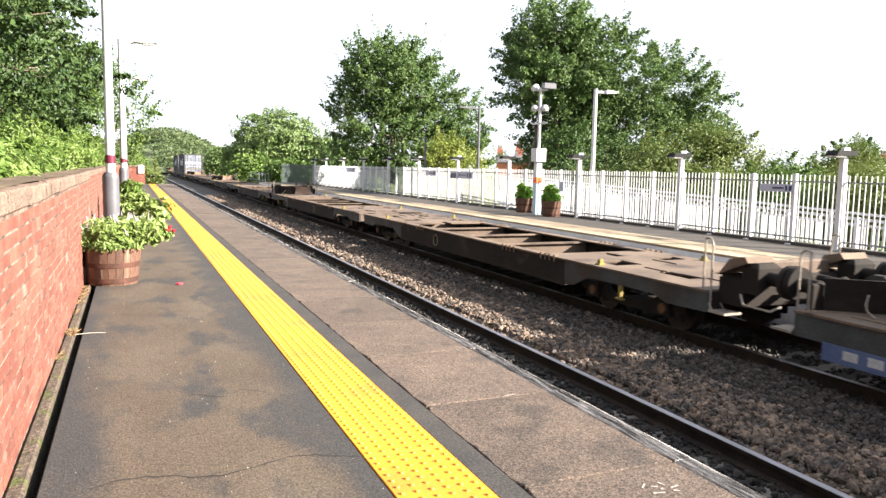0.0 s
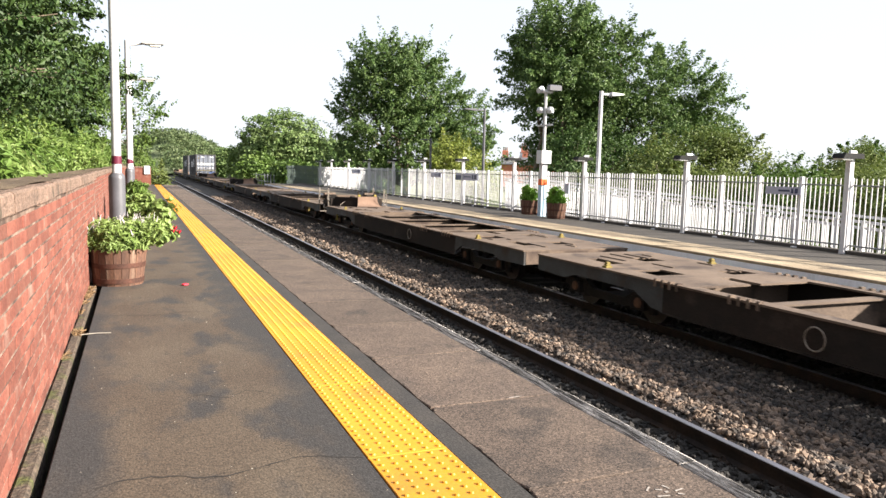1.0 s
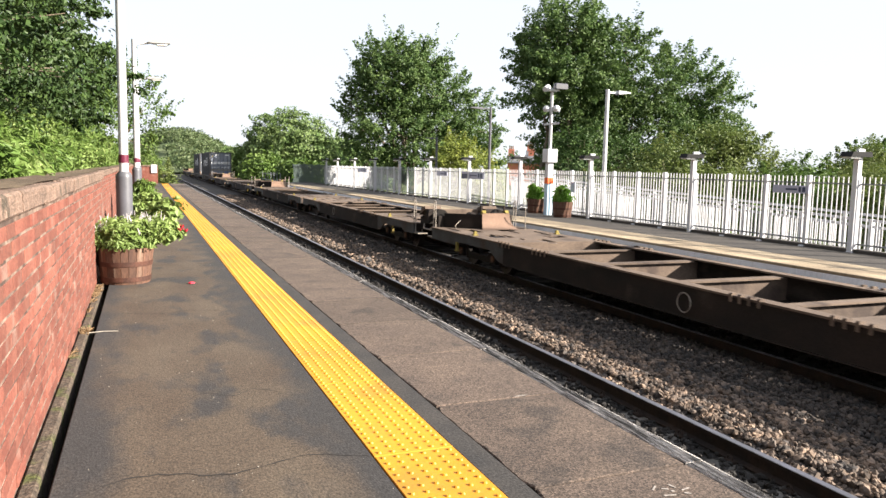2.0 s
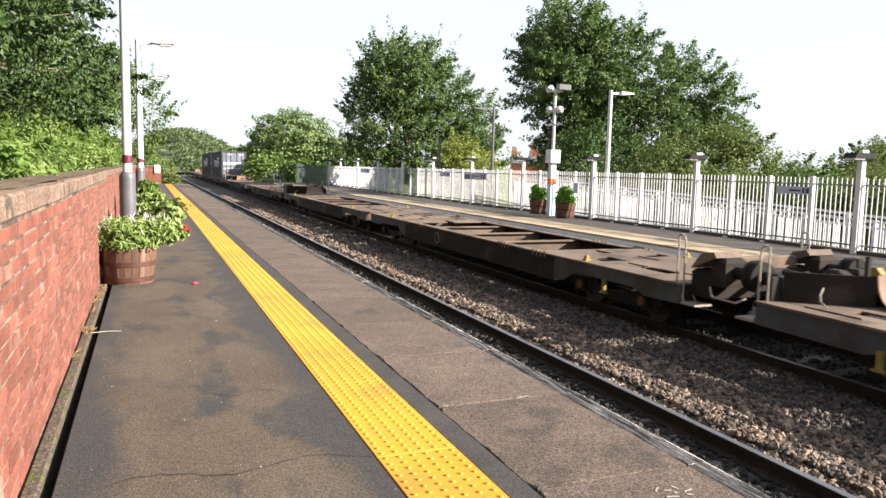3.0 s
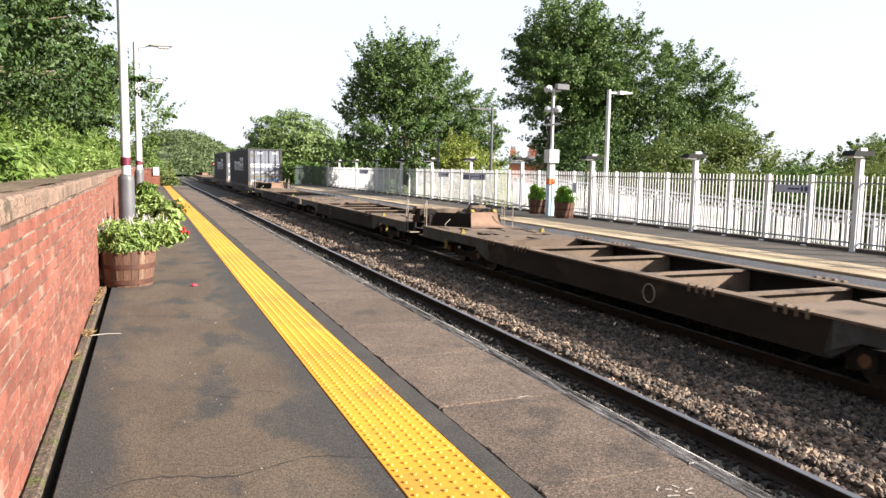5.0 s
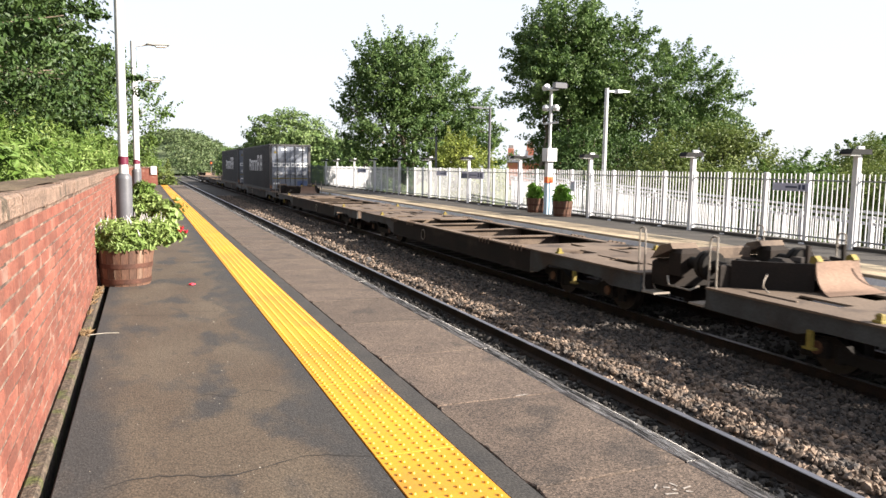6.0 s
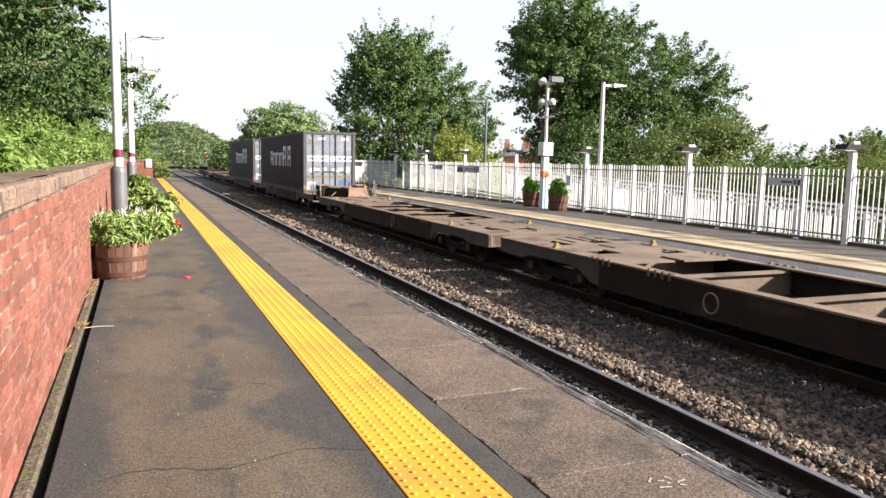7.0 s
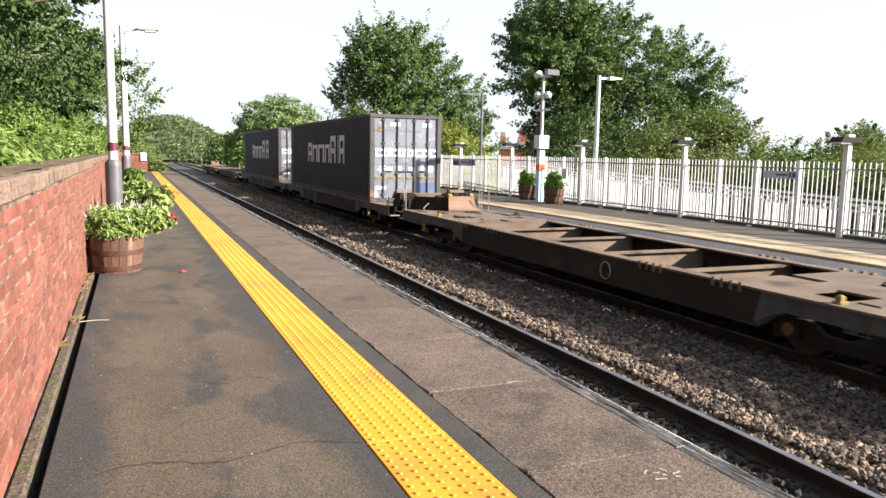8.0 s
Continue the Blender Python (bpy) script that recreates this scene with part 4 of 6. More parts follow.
tree("ash_tree", (17.6, 34.4, -1.7),
     [tuple(1.25 * q - (0.78 if i == 2 else 0) for i, q in enumerate(lo)) for lo in ((0.25, 0, 7.8, 1.75, 2.1, 1.6), (-0.3, 0, 6.5, 1.3, 1.8, 1.2), (1.2, 0.3, 7.0, 2.1, 2.0, 1.7), (0.4, 0, 9.1, 1.8, 1.7, 0.9), (0.75, 0, 4.9, 1.0, 1.4, 0.8), (-0.75, 0, 8.1, 0.9, 1.2, 0.95), (1.8, 0, 8.5, 0.9, 1.1, 0.8), (1.6, 0, 5.0, 1.3, 1.4, 1.0), (1.2, 1.2, 3.6, 1.1, 1.2, 1.2), (2.2, 1.0, 3.4, 1.6, 1.4, 1.4))],
     1500, 36, 0.19, L_ASH, "tall multi-stemmed ash tree with open lower branches", 0.42, 0.24, 82, 80, 0.75, stems=4, tufted=0.85, group="large trees behind the railings")
tree("ash_tree", (23.3, 34.2, -1.75),
     [tuple(1.2 * q - (0.55 if i == 2 else 0) for i, q in enumerate(lo)) for lo in ((-0.9, 0, 7.4, 2.3, 2.2, 1.7), (1.4, 0, 6.8, 2.5, 2.2, 1.8), (3.4, 0, 6.4, 1.7, 1.8, 1.4), (0.2, 0, 5.0, 2.6, 2.2, 1.7), (2.9, 0, 4.6, 2.0, 2.0, 1.6), (-2.0, 0, 5.6, 1.5, 1.8, 1.6), (-1.2, 0, 9.0, 0.7, 0.8, 0.6), (-2.6, 0.8, 3.6, 1.6, 1.5, 1.5), (0.4, 1.2, 3.2, 2.0, 1.5, 1.5), (4.4, 0, 4.6, 1.2, 1.4, 1.1))],
     1550, 36, 0.185, L_ASH, "broad multi-stemmed ash tree with dark foliage", 0.4, 0.24, 83, 80, 0.75, stems=4, tufted=0.85, group="large trees behind the railings")
shrub("tall_shrub", (20.5, 25.5, -1.7), [(-2.4, 0, 2.6, 2.0, 1.6, 2.0), (-0.2, 0, 3.2, 2.0, 1.6, 2.0), (1.6, 0, 3.0, 1.7, 1.6, 2.0), (0.6, 0, 4.4, 1.2, 1.2, 0.9)], 1200, 16, 0.16, L_OLIVE,
      "yellow-green tall shrubs under the trees", 0.28, 84)
shrub("tall_shrub", (18.1, 48.1, -1.7), [(0, 0, 3.0, 1.9, 1.9, 2.5), (1.75, 0, 2.5, 1.6, 1.7, 2.3), (-0.6, -0.2, 4.1, 1.1, 1.1, 1.4)], 760, 15, 0.18, L_YELLOW, "yellow-green tall shrub before the maple", 0.28, 85)
for k, (x, y, h, r_) in enumerate(((16.0, 20, 3.2, 1.7), (16.4, 17.2, 3.2, 1.7), (16.8, 14.6, 3.1, 1.6), (16.0, 23.0, 3.2, 1.6), (23.5, 24, 3.9, 2.2), (26, 22, 3.6, 2.2), (29.5, 25, 4.6, 1.6), (32, 27, 4.9, 1.8), (17.2, 12.0, 3.0, 1.6), (35.5, 26, 4.0, 2.4), (17.8, 9.2, 3.0, 1.6), (15.8, 26.0, 3.0, 1.6), (18.4, 6.4, 3.0, 1.6), (17.4, 31.5, 5.2, 1.9), (19.8, 32.0, 5.2, 1.9), (22.2, 31.0, 4.8, 1.9))):
    shrub("hedge_shrub", (x, y, -1.7), [(0, 0, h * 0.5, r_, r_ * 1.2, h * 0.5), (0.4, 0.5, h * 0.75, r_ * 0.7, r_ * 0.8, h * 0.32)], 620, 15, 0.15,
          L_DARK if y > 28 else (L_OLIVE, L_MID, L_OLIVE)[k % 3], "overgrown green hedge shrub beyond the ramp", 0.24, 100 + k, group="hedge beyond the ramp")
for k, (x, y, h) in enumerate(((12.6, 11.0, 1.0), (12.7, 13.4, 1.1), (12.5, 8.6, 1.2), (12.6, 15.8, 0.9))):
    shrub("climbing_weed", (x, y, -1.3), [(0, 0, h * 0.7, 0.3, 0.7, h * 0.5)], 70, 10, 0.1, L_LIGHT, "green weeds climbing through the ramp fence", 0.14, 120 + k, group="weeds on the ramp")
tree("far_tree", (56, 45, -1.7), [(0, 0, 3.8, 2.4, 2.4, 2.2), (-1.5, 0, 2.6, 1.8, 2, 1.8)], 300, 14, 0.3, L_DARK, "dark tree beside distant houses", 0.4, 0.2, 86)

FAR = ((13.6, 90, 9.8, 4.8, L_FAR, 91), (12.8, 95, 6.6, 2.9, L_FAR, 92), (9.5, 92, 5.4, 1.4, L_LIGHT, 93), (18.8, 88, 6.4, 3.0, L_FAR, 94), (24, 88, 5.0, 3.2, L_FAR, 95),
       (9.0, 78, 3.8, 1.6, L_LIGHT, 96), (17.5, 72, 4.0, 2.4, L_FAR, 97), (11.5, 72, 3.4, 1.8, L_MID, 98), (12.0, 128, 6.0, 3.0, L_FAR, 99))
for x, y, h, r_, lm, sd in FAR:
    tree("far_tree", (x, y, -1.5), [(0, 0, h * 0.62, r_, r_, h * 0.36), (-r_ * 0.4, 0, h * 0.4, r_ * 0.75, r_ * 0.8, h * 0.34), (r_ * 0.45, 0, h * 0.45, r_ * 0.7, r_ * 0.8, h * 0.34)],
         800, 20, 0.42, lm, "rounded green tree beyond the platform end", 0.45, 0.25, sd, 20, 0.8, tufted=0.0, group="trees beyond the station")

# wooded hill far down the line
hill = Shape()
hv, nx_, ny_ = [], 60, 14
for j in range(ny_):
    for i in range(nx_):
        x, y = -120 + 5.2 * i, 190 + 14 * j
        rise = 13.5 * math.exp(-((x - 10) / 20) ** 2) * math.exp(-((y - 320) / 75) ** 2)
        hv.append((x, y, -1.5 + rise + 1.0 * noise.noise(Vector((x * 0.05, y * 0.05, 2)))))
hill.add(hv, [(j * nx_ + i, j * nx_ + i + 1, (j + 1) * nx_ + i + 1, (j + 1) * nx_ + i) for j in range(ny_ - 1) for i in range(nx_ - 1)])
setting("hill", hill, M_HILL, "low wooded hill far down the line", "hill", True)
hr = np.random.default_rng(12)
hx, hy = hr.uniform(-60, 60, 900), hr.uniform(170, 335, 900)
keep = ~((np.abs(hx - 3.7 + (hy - 140) * 0.02) < 3.6) & (hy < 260))
hx, hy = hx[keep], hy[keep]
hz = -1.5 + 13.5 * np.exp(-((hx - 10) / 20) ** 2) * np.exp(-((hy - 320) / 75) ** 2)
lobes_far = [(a, b, c + 1.6, d, d, 2.4) for a, b, c, d in zip(hx, hy, hz, hr.uniform(2.0, 3.4, len(hx)))]
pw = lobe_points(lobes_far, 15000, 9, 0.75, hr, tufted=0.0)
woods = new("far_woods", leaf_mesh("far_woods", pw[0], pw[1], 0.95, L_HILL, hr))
tagged(woods, "green woods on the far hill, haze mixed into the leaf colour", "woods", kind="stuff")


# ---- distant houses ----
def house(x, y, wid, dep, eaves, ridge, turn, label):
    h = thing("house", pose(x, y, -2.0, 0, 0, turn), label, "house", "houses behind the station")
    part("wall", Shape().box(-wid / 2, wid / 2, -dep / 2, dep / 2, 0, eaves), M_HOUSE, h)
    part("gable", Shape().prism([(-dep / 2, eaves), (dep / 2, eaves), (0, ridge)], -wid / 2, wid / 2, "x"), M_HOUSE, h)
    rf = Shape()
    for s in (-1, 1):
        rf.add([(-wid / 2 - 0.2, s * (dep / 2 + 0.3), eaves - 0.1), (wid / 2 + 0.2, s * (dep / 2 + 0.3), eaves - 0.1), (wid / 2 + 0.2, 0, ridge + 0.15), (-wid / 2 - 0.2, 0, ridge + 0.15),
                (-wid / 2 - 0.2, s * (dep / 2 + 0.3), eaves + 0.08), (wid / 2 + 0.2, s * (dep / 2 + 0.3), eaves + 0.08), (wid / 2 + 0.2, 0, ridge + 0.33), (-wid / 2 - 0.2, 0, ridge + 0.33)],
               [(0, 1, 2, 3), (7, 6, 5, 4), (0, 4, 5, 1), (1, 5, 6, 2), (2, 6, 7, 3), (3, 7, 4, 0)])
    rfo = part("roof", rf, M_SLATE, h, "dark slate roof")
    for sx in (-wid * 0.42, wid * 0.1):
        c = part("chimney", Shape().box(sx - 0.5, sx + 0.5, -0.35, 0.35, ridge - 0.6, ridge + 1.3, 0.05), M_HOUSE, rfo)
        for q in (-0.28, 0.0, 0.28):
            part("chimney_pot", Shape().lathe([(0.12, 0), (0.1, 0.5), (0.13, 0.55)], 10, (sx + q, 0, ridge + 1.3)), M_RUST, rfo)
    for sx in (-wid * 0.25, wid * 0.25):
        for z in (1.0, 3.4):
            if z + 1.4 > eaves:
                continue
            wd = part("window", Shape().box(sx - 0.55, sx + 0.55, -dep / 2 - 0.05, -dep / 2 + 0.02, z, z + 1.3), M_WHITE, h)
            part("pane", Shape().box(sx - 0.5, sx + 0.5, -dep / 2 - 0.06, -dep / 2 - 0.052, z + 0.05, z + 1.25), M_BLACK, wd)
    return h


house(57.2, 110, 6.5, 7, 4.6, 5.6, -28, "red brick house with tall chimneys behind the trees")
house(61.6, 112, 6, 7, 5.0, 6.5, -28, "red brick house with slate roof behind the railings")
house(92.5, 71, 8, 7, 3.8, 5.2, -50, "red brick house far beyond the hedge")

# signal and low fence far down the line
sig = thing("railway_signal", pose(7.0, 118, -1.4), "far short railway signal post with red lamp", "signal")
part("post", Shape().tube((0, 0, 0), (0, 0, 2.6), 0.06, 0.05, 8), M_LAMPGREY, sig)
part("signal_head", Shape().box(-0.2, 0.2, -0.15, 0.1, 2.6, 3.4, 0.05), M_BLACK, sig)
part("signal_lamp", Shape().box(-0.09, 0.09, -0.19, -0.152, 2.95, 3.15, 0.02), M_ORANGE, sig, "red signal lamp")
farf = thing("line_fence", pose(0, 0, 0), "pale green steel fence along the line", "fence")
lf = Shape().box(-0.03, 0.03, -0.03, 0.03, 0, 1.9).mesh("post", M_GREYMETAL)
for k in range(22):
    part("post", lf, None, farf, at=pose(8.6 - 0.02 * k, 66 + 1.6 * k, -1.2))
for z in (-0.6, 0.0, 0.55):
    part("rail", Shape().prism([(66, z), (99.6, z), (99.6, z + 0.06), (66, z + 0.06)], 8.2, 8.23, "x"), M_GREYMETAL, farf)


# dark palisade closing the end of the opposite platform
pal = thing("palisade_fence", pose(0, 0, 0), "dark grey-green steel palisade fence past the railings", "fence")
pbar = Shape().prism([(-0.012, -0.019), (0.012, -0.019), (0.012, 0.019), (-0.012, 0.019)], -0.6, 1.5, "z").mesh("paling", M_PALISADE)
ppost = Shape().box(-0.05, 0.05, -0.05, 0.05, -1.6, 1.55, 0.01).mesh("post", M_PALISADE)
for k in range(84):
    part("paling", pbar, None, pal, at=pose(FX, 56.4 + 0.17 * k, 0))
for k in range(6):
    part("post", ppost, None, pal, at=pose(FX + 0.08, 56.3 + 2.86 * k, 0))
for z in (-0.4, 1.25):
    part("rail", Shape().box(FX + 0.014, FX + 0.06, 56.25, 70.7, z, z + 0.06), M_PALISADE, pal)


# ---- planters ----
def planter(x, y, r0, r1, h, label, category="planter"):
    t = thing("barrel_planter", pose(x, y, 0), label, category, "barrel planters")
    n, st = 22, None
    for i in range(n):
        a0, a1 = 2 * math.pi * (i + 0.03) / n, 2 * math.pi * (i + 0.97) / n
        s = Shape()
        rows_ = [(r0, 0.0), (r0 + (r1 - r0) * 0.55, h * 0.5), (r1, h)]
        v = []
        for rr, z in rows_:
            for q, a in ((0, a0), (0, a1), (-0.03, a1), (-0.03, a0)):
                v.append(((rr + q) * math.cos(a), (rr + q) * math.sin(a), z))
        f = [(3, 2, 1, 0), (8, 9, 10, 11)]
        for k in range(2):
            for c in range(4):
                d = (c + 1) % 4
                f.append((k * 4 + c, k * 4 + d, k * 4 + 4 + d, k * 4 + 4 + c))
        part("stave", s.add(v, f), M_OAK, t)
    for z0, z1 in ((0.03, 0.085), (h * 0.5, h * 0.5 + 0.055)):
        k0, k1 = r0 + (r1 - r0) * z0 / h, r0 + (r1 - r0) * z1 / h
        part("hoop", Shape().lathe([(k0 - 0.01, z0), (k0 + 0.008, z0), (k1 + 0.008, z1), (k1 - 0.01, z1)], 40), M_HOOP, t, "rusty iron hoop", True)
    part("soil", Shape().lathe([(r0 - 0.05, 0.05), (r1 - 0.035, h - 0.04)], 24), M_SOIL, t)
    return t


def plant(x, y, z, lobes, n, leaf, mat, label, seed, wide=0.6, spikes=0, petals=(), category="plant"):
    t = thing("potted_plant", pose(x, y, z), label, category, "plants in the planters")
    rg, r = np.random.default_rng(seed), random.Random(seed)
    st = Shape()
    for lo in lobes:
        for k in range(7):
            st.tube((r.uniform(-0.12, 0.12), r.uniform(-0.12, 0.12), -0.03), (lo[0] + r.uniform(-1, 1) * lo[3] * 0.7, lo[1] + r.uniform(-1, 1) * lo[4] * 0.7, lo[2] + r.uniform(-0.3, 0.7) * lo[5]),
                    0.007, 0.003, 5)
    part("stem_cluster", st, M_STRAW, t)
    p, w_ = lobe_points(lobes, n, 8, 0.045, rg, tufted=0.0)
    part("foliage", leaf_mesh("foliage", p, w_, leaf, mat, rg, wide, 0.5), None, t)
    if spikes:
        sp = Shape()
        for k in range(spikes):
            lo = lobes[k % len(lobes)]
            a = Vector((lo[0] + r.uniform(-1, 1) * lo[3] * 0.8, lo[1] + r.uniform(-1, 1) * lo[4] * 0.8, lo[2] + lo[5] * 0.6))
            b = a + Vector((r.uniform(-0.05, 0.05), r.uniform(-0.05, 0.05), r.uniform(0.06, 0.13)))
            sp.tube(a, a.lerp(b, 0.4), 0.002, 0.007, 5).tube(a.lerp(b, 0.4), b, 0.007, 0.002, 5)
        part("flower_spike_cluster", sp, M_SPIKE, t, "pale flower spikes", kind="stuff")
    for q in petals:
        fl = Shape()
        for i in range(6):
            a = i * math.pi / 3
            c, s = math.cos(a), math.sin(a)
            fl.add([q, (q[0] + 0.024 * c - 0.014 * s, q[1] + 0.024 * s + 0.014 * c, q[2] + 0.028), (q[0] + 0.034 * c, q[1] + 0.034 * s, q[2] + 0.052), (q[0] + 0.024 * c + 0.014 * s, q[1] + 0.024 * s - 0.014 * c, q[2] + 0.028)],
                   [(0, 1, 2, 3)])
        part("flower", fl, M_PETAL, t, "red flower")
    return t


planter(-2.78, 9.4, 0.27, 0.315, 0.42, "half-barrel oak planter with rusty hoops by the wall")
plant(-2.76, 9.38, 0.4, [(0, 0, 0.1, 0.34, 0.32, 0.13), (-0.05, 0, 0.24, 0.3, 0.28, 0.12), (0.3, 0.05, 0.22, 0.16, 0.2, 0.14), (-0.28, 0, 0.12, 0.12, 0.2, 0.14)], 680, 0.072, L_HERB,
      "lush pale green herbs with pale flower spikes", 131, 0.38, spikes=70)
planter(-2.72, 10.9, 0.24, 0.29, 0.4, "oak barrel planter beside the lamp post")
copy_pl = plant(-2.55, 10.6, 0.4, [(0.1, 0, 0.2, 0.2, 0.25, 0.2), (0.26, -0.1, 0.4, 0.2, 0.2, 0.16), (0.2, -0.2, 0.12, 0.26, 0.2, 0.16)], 120, 0.095, L_HERB,
                "large-leaved green plant with a red flower", 132, 0.85, petals=((0.42, -0.9, 0.2), (0.47, -0.86, 0.15), (0.4, -0.85, 0.16)))
planter(-2.68, 17.2, 0.26, 0.3, 0.42, "oak barrel planter farther along the wall")
plant(-2.66, 17.2, 0.42, [(0, 0, 0.2, 0.3, 0.3, 0.25), (0.1, 0, 0.42, 0.22, 0.2, 0.2)], 200, 0.11, L_LIGHT, "bushy bright green plant in a barrel", 133, 0.4)
planter(-2.66, 14.4, 0.26, 0.3, 0.42, "oak barrel planter along the wall")
plant(-2.64, 14.4, 0.42, [(0, 0, 0.15, 0.3, 0.3, 0.2), (0.2, 0, 0.25, 0.2, 0.2, 0.2)], 150, 0.11, L_HERB, "bushy green plant in a barrel", 134)
for x, y, sd in ((10.12, 22.6, 141), (9.95, 20.55, 142)):
    pl = planter(x, y, 0.28, 0.33, 0.5, "oak barrel planter before the white railings")
    pl.matrix_basis = pose(x, y, OZ)
    plant(x, y, OZ + 0.48, [(0, 0, 0.12, 0.3, 0.34, 0.16), (0, 0.2, 0.3, 0.12, 0.13, 0.2), (0, -0.2, 0.26, 0.12, 0.12, 0.2), (-0.1, 0, 0.34, 0.1, 0.1, 0.22)], 120, 0.2, L_FRESH, "upright bright green plant in a barrel", sd, 0.16)

# litter and weeds on the near platform
lit = thing("dropped_twig", pose(-2.89, 6.6, 0.008, 0, 0, 4), "pale dry twig lying on the tarmac", "twig")
part("stick", Shape().path([(-0.13, 0, 0), (0.0, 0.008, 0.003), (0.11, -0.008, 0)], 0.0035, 5), M_PALE, lit)
for k, (x, y, n_) in enumerate(((-3.03, 6.66, 80), (-3.05, 8.7, 70), (-3.06, 8.45, 60), (-3.07, 7.6, 24), (-3.06, 9.0, 60), (-3.07, 8.15, 40), (-3.07, 5.9, 20))):
    tuft = thing("dry_weed", pose(x, y, 0.0), "straw-coloured dry weed at the wall foot", "weed", "weeds along the wall")
    ts, r = Shape(), random.Random(150 + k)
    for i in range(n_):
        a, l_ = r.uniform(0, 6.28), r.uniform(0.02, 0.07)
        ts.tube((r.uniform(-0.03, 0.03), r.uniform(-0.09, 0.09), 0), (l_ * math.cos(a), 1.6 * l_ * math.sin(a), r.uniform(0.005, 0.05)), 0.004, 0.0015, 4)
    part("tuft", ts, M_STRAW, tuft, kind="stuff")
for y, x0, x1 in ((3.42, -2.75, -1.55), (7.35, -2.9, -1.9), (10.8, -2.6, -1.55), (4.6, -2.3, -1.8)):
    r = random.Random(int(y * 100))
    up_, dn, n = [], [], 26
    for i in range(n + 1):
        x, c_ = x0 + (x1 - x0) * i / n, y + 0.05 * math.sin(i * 0.4) + r.uniform(-0.012, 0.012)
        h_ = r.uniform(0.002, 0.007)
        up_.append((x, c_ + h_, 0.0015)), dn.append((x, c_ - h_, 0.0015))
    ck = Shape().add(up_ + dn, [(i, n + 1 + i, n + 2 + i, i + 1) for i in range(n)])
    part("tarmac_crack", ck, M_OILY_SHADE, plat, "dark crack in the tarmac")
petal = thing("fallen_flower", pose(-2.06, 9.05, 0.0), "red fallen flower on the tarmac", "flower")
part("petals", Shape().lathe([(0.012, 0.0), (0.04, 0.008), (0.035, 0.02), (0.01, 0.026)], 7), M_PETAL, petal)
crumbs = Shape()
r = random.Random(9)
for i in range(110):
    x, y, s = r.uniform(-2.9, -1.55), 2.4 + 11 * r.random() ** 1.4, r.uniform(0.001, 0.0035) + (0.003 if i % 40 == 0 else 0)
    crumbs.box(x - s, x + s * r.uniform(0.5, 1), y - s, y + s * r.uniform(0.5, 1.2), 0.0005, s * 0.7)
tagged(part("litter_specks", crumbs, M_PALE), "pale grit and specks on tarmac", "grit", kind="stuff")


# ---- the train ----
SPEED, PITCH, FIRST = 11.3, 34.75, 6.8
DECK = 0.79
# start, end, well from, well to, bulkheads, bogie centres of the two halves
HALVES = ((0.85, 16.82, 4.4, 13.15, (5.4, 7.4, 9.4, 11.42), (2.75, 14.75)), (17.4, 34.15, 20.85, 29.9, (22.6, 24.6, 26.7, 28.6), (19.6, 31.5)))


bk = Shape().prism([(0.0, 0.0), (0.0, 0.03), (0.075, 0.03), (0.088, 0.02), (0.088, -0.09), (0.073, -0.09), (0.073, 0.0)], 0.0, 0.05, "y")
BRACKET = bk.mesh("edge_bracket", M_DECK)


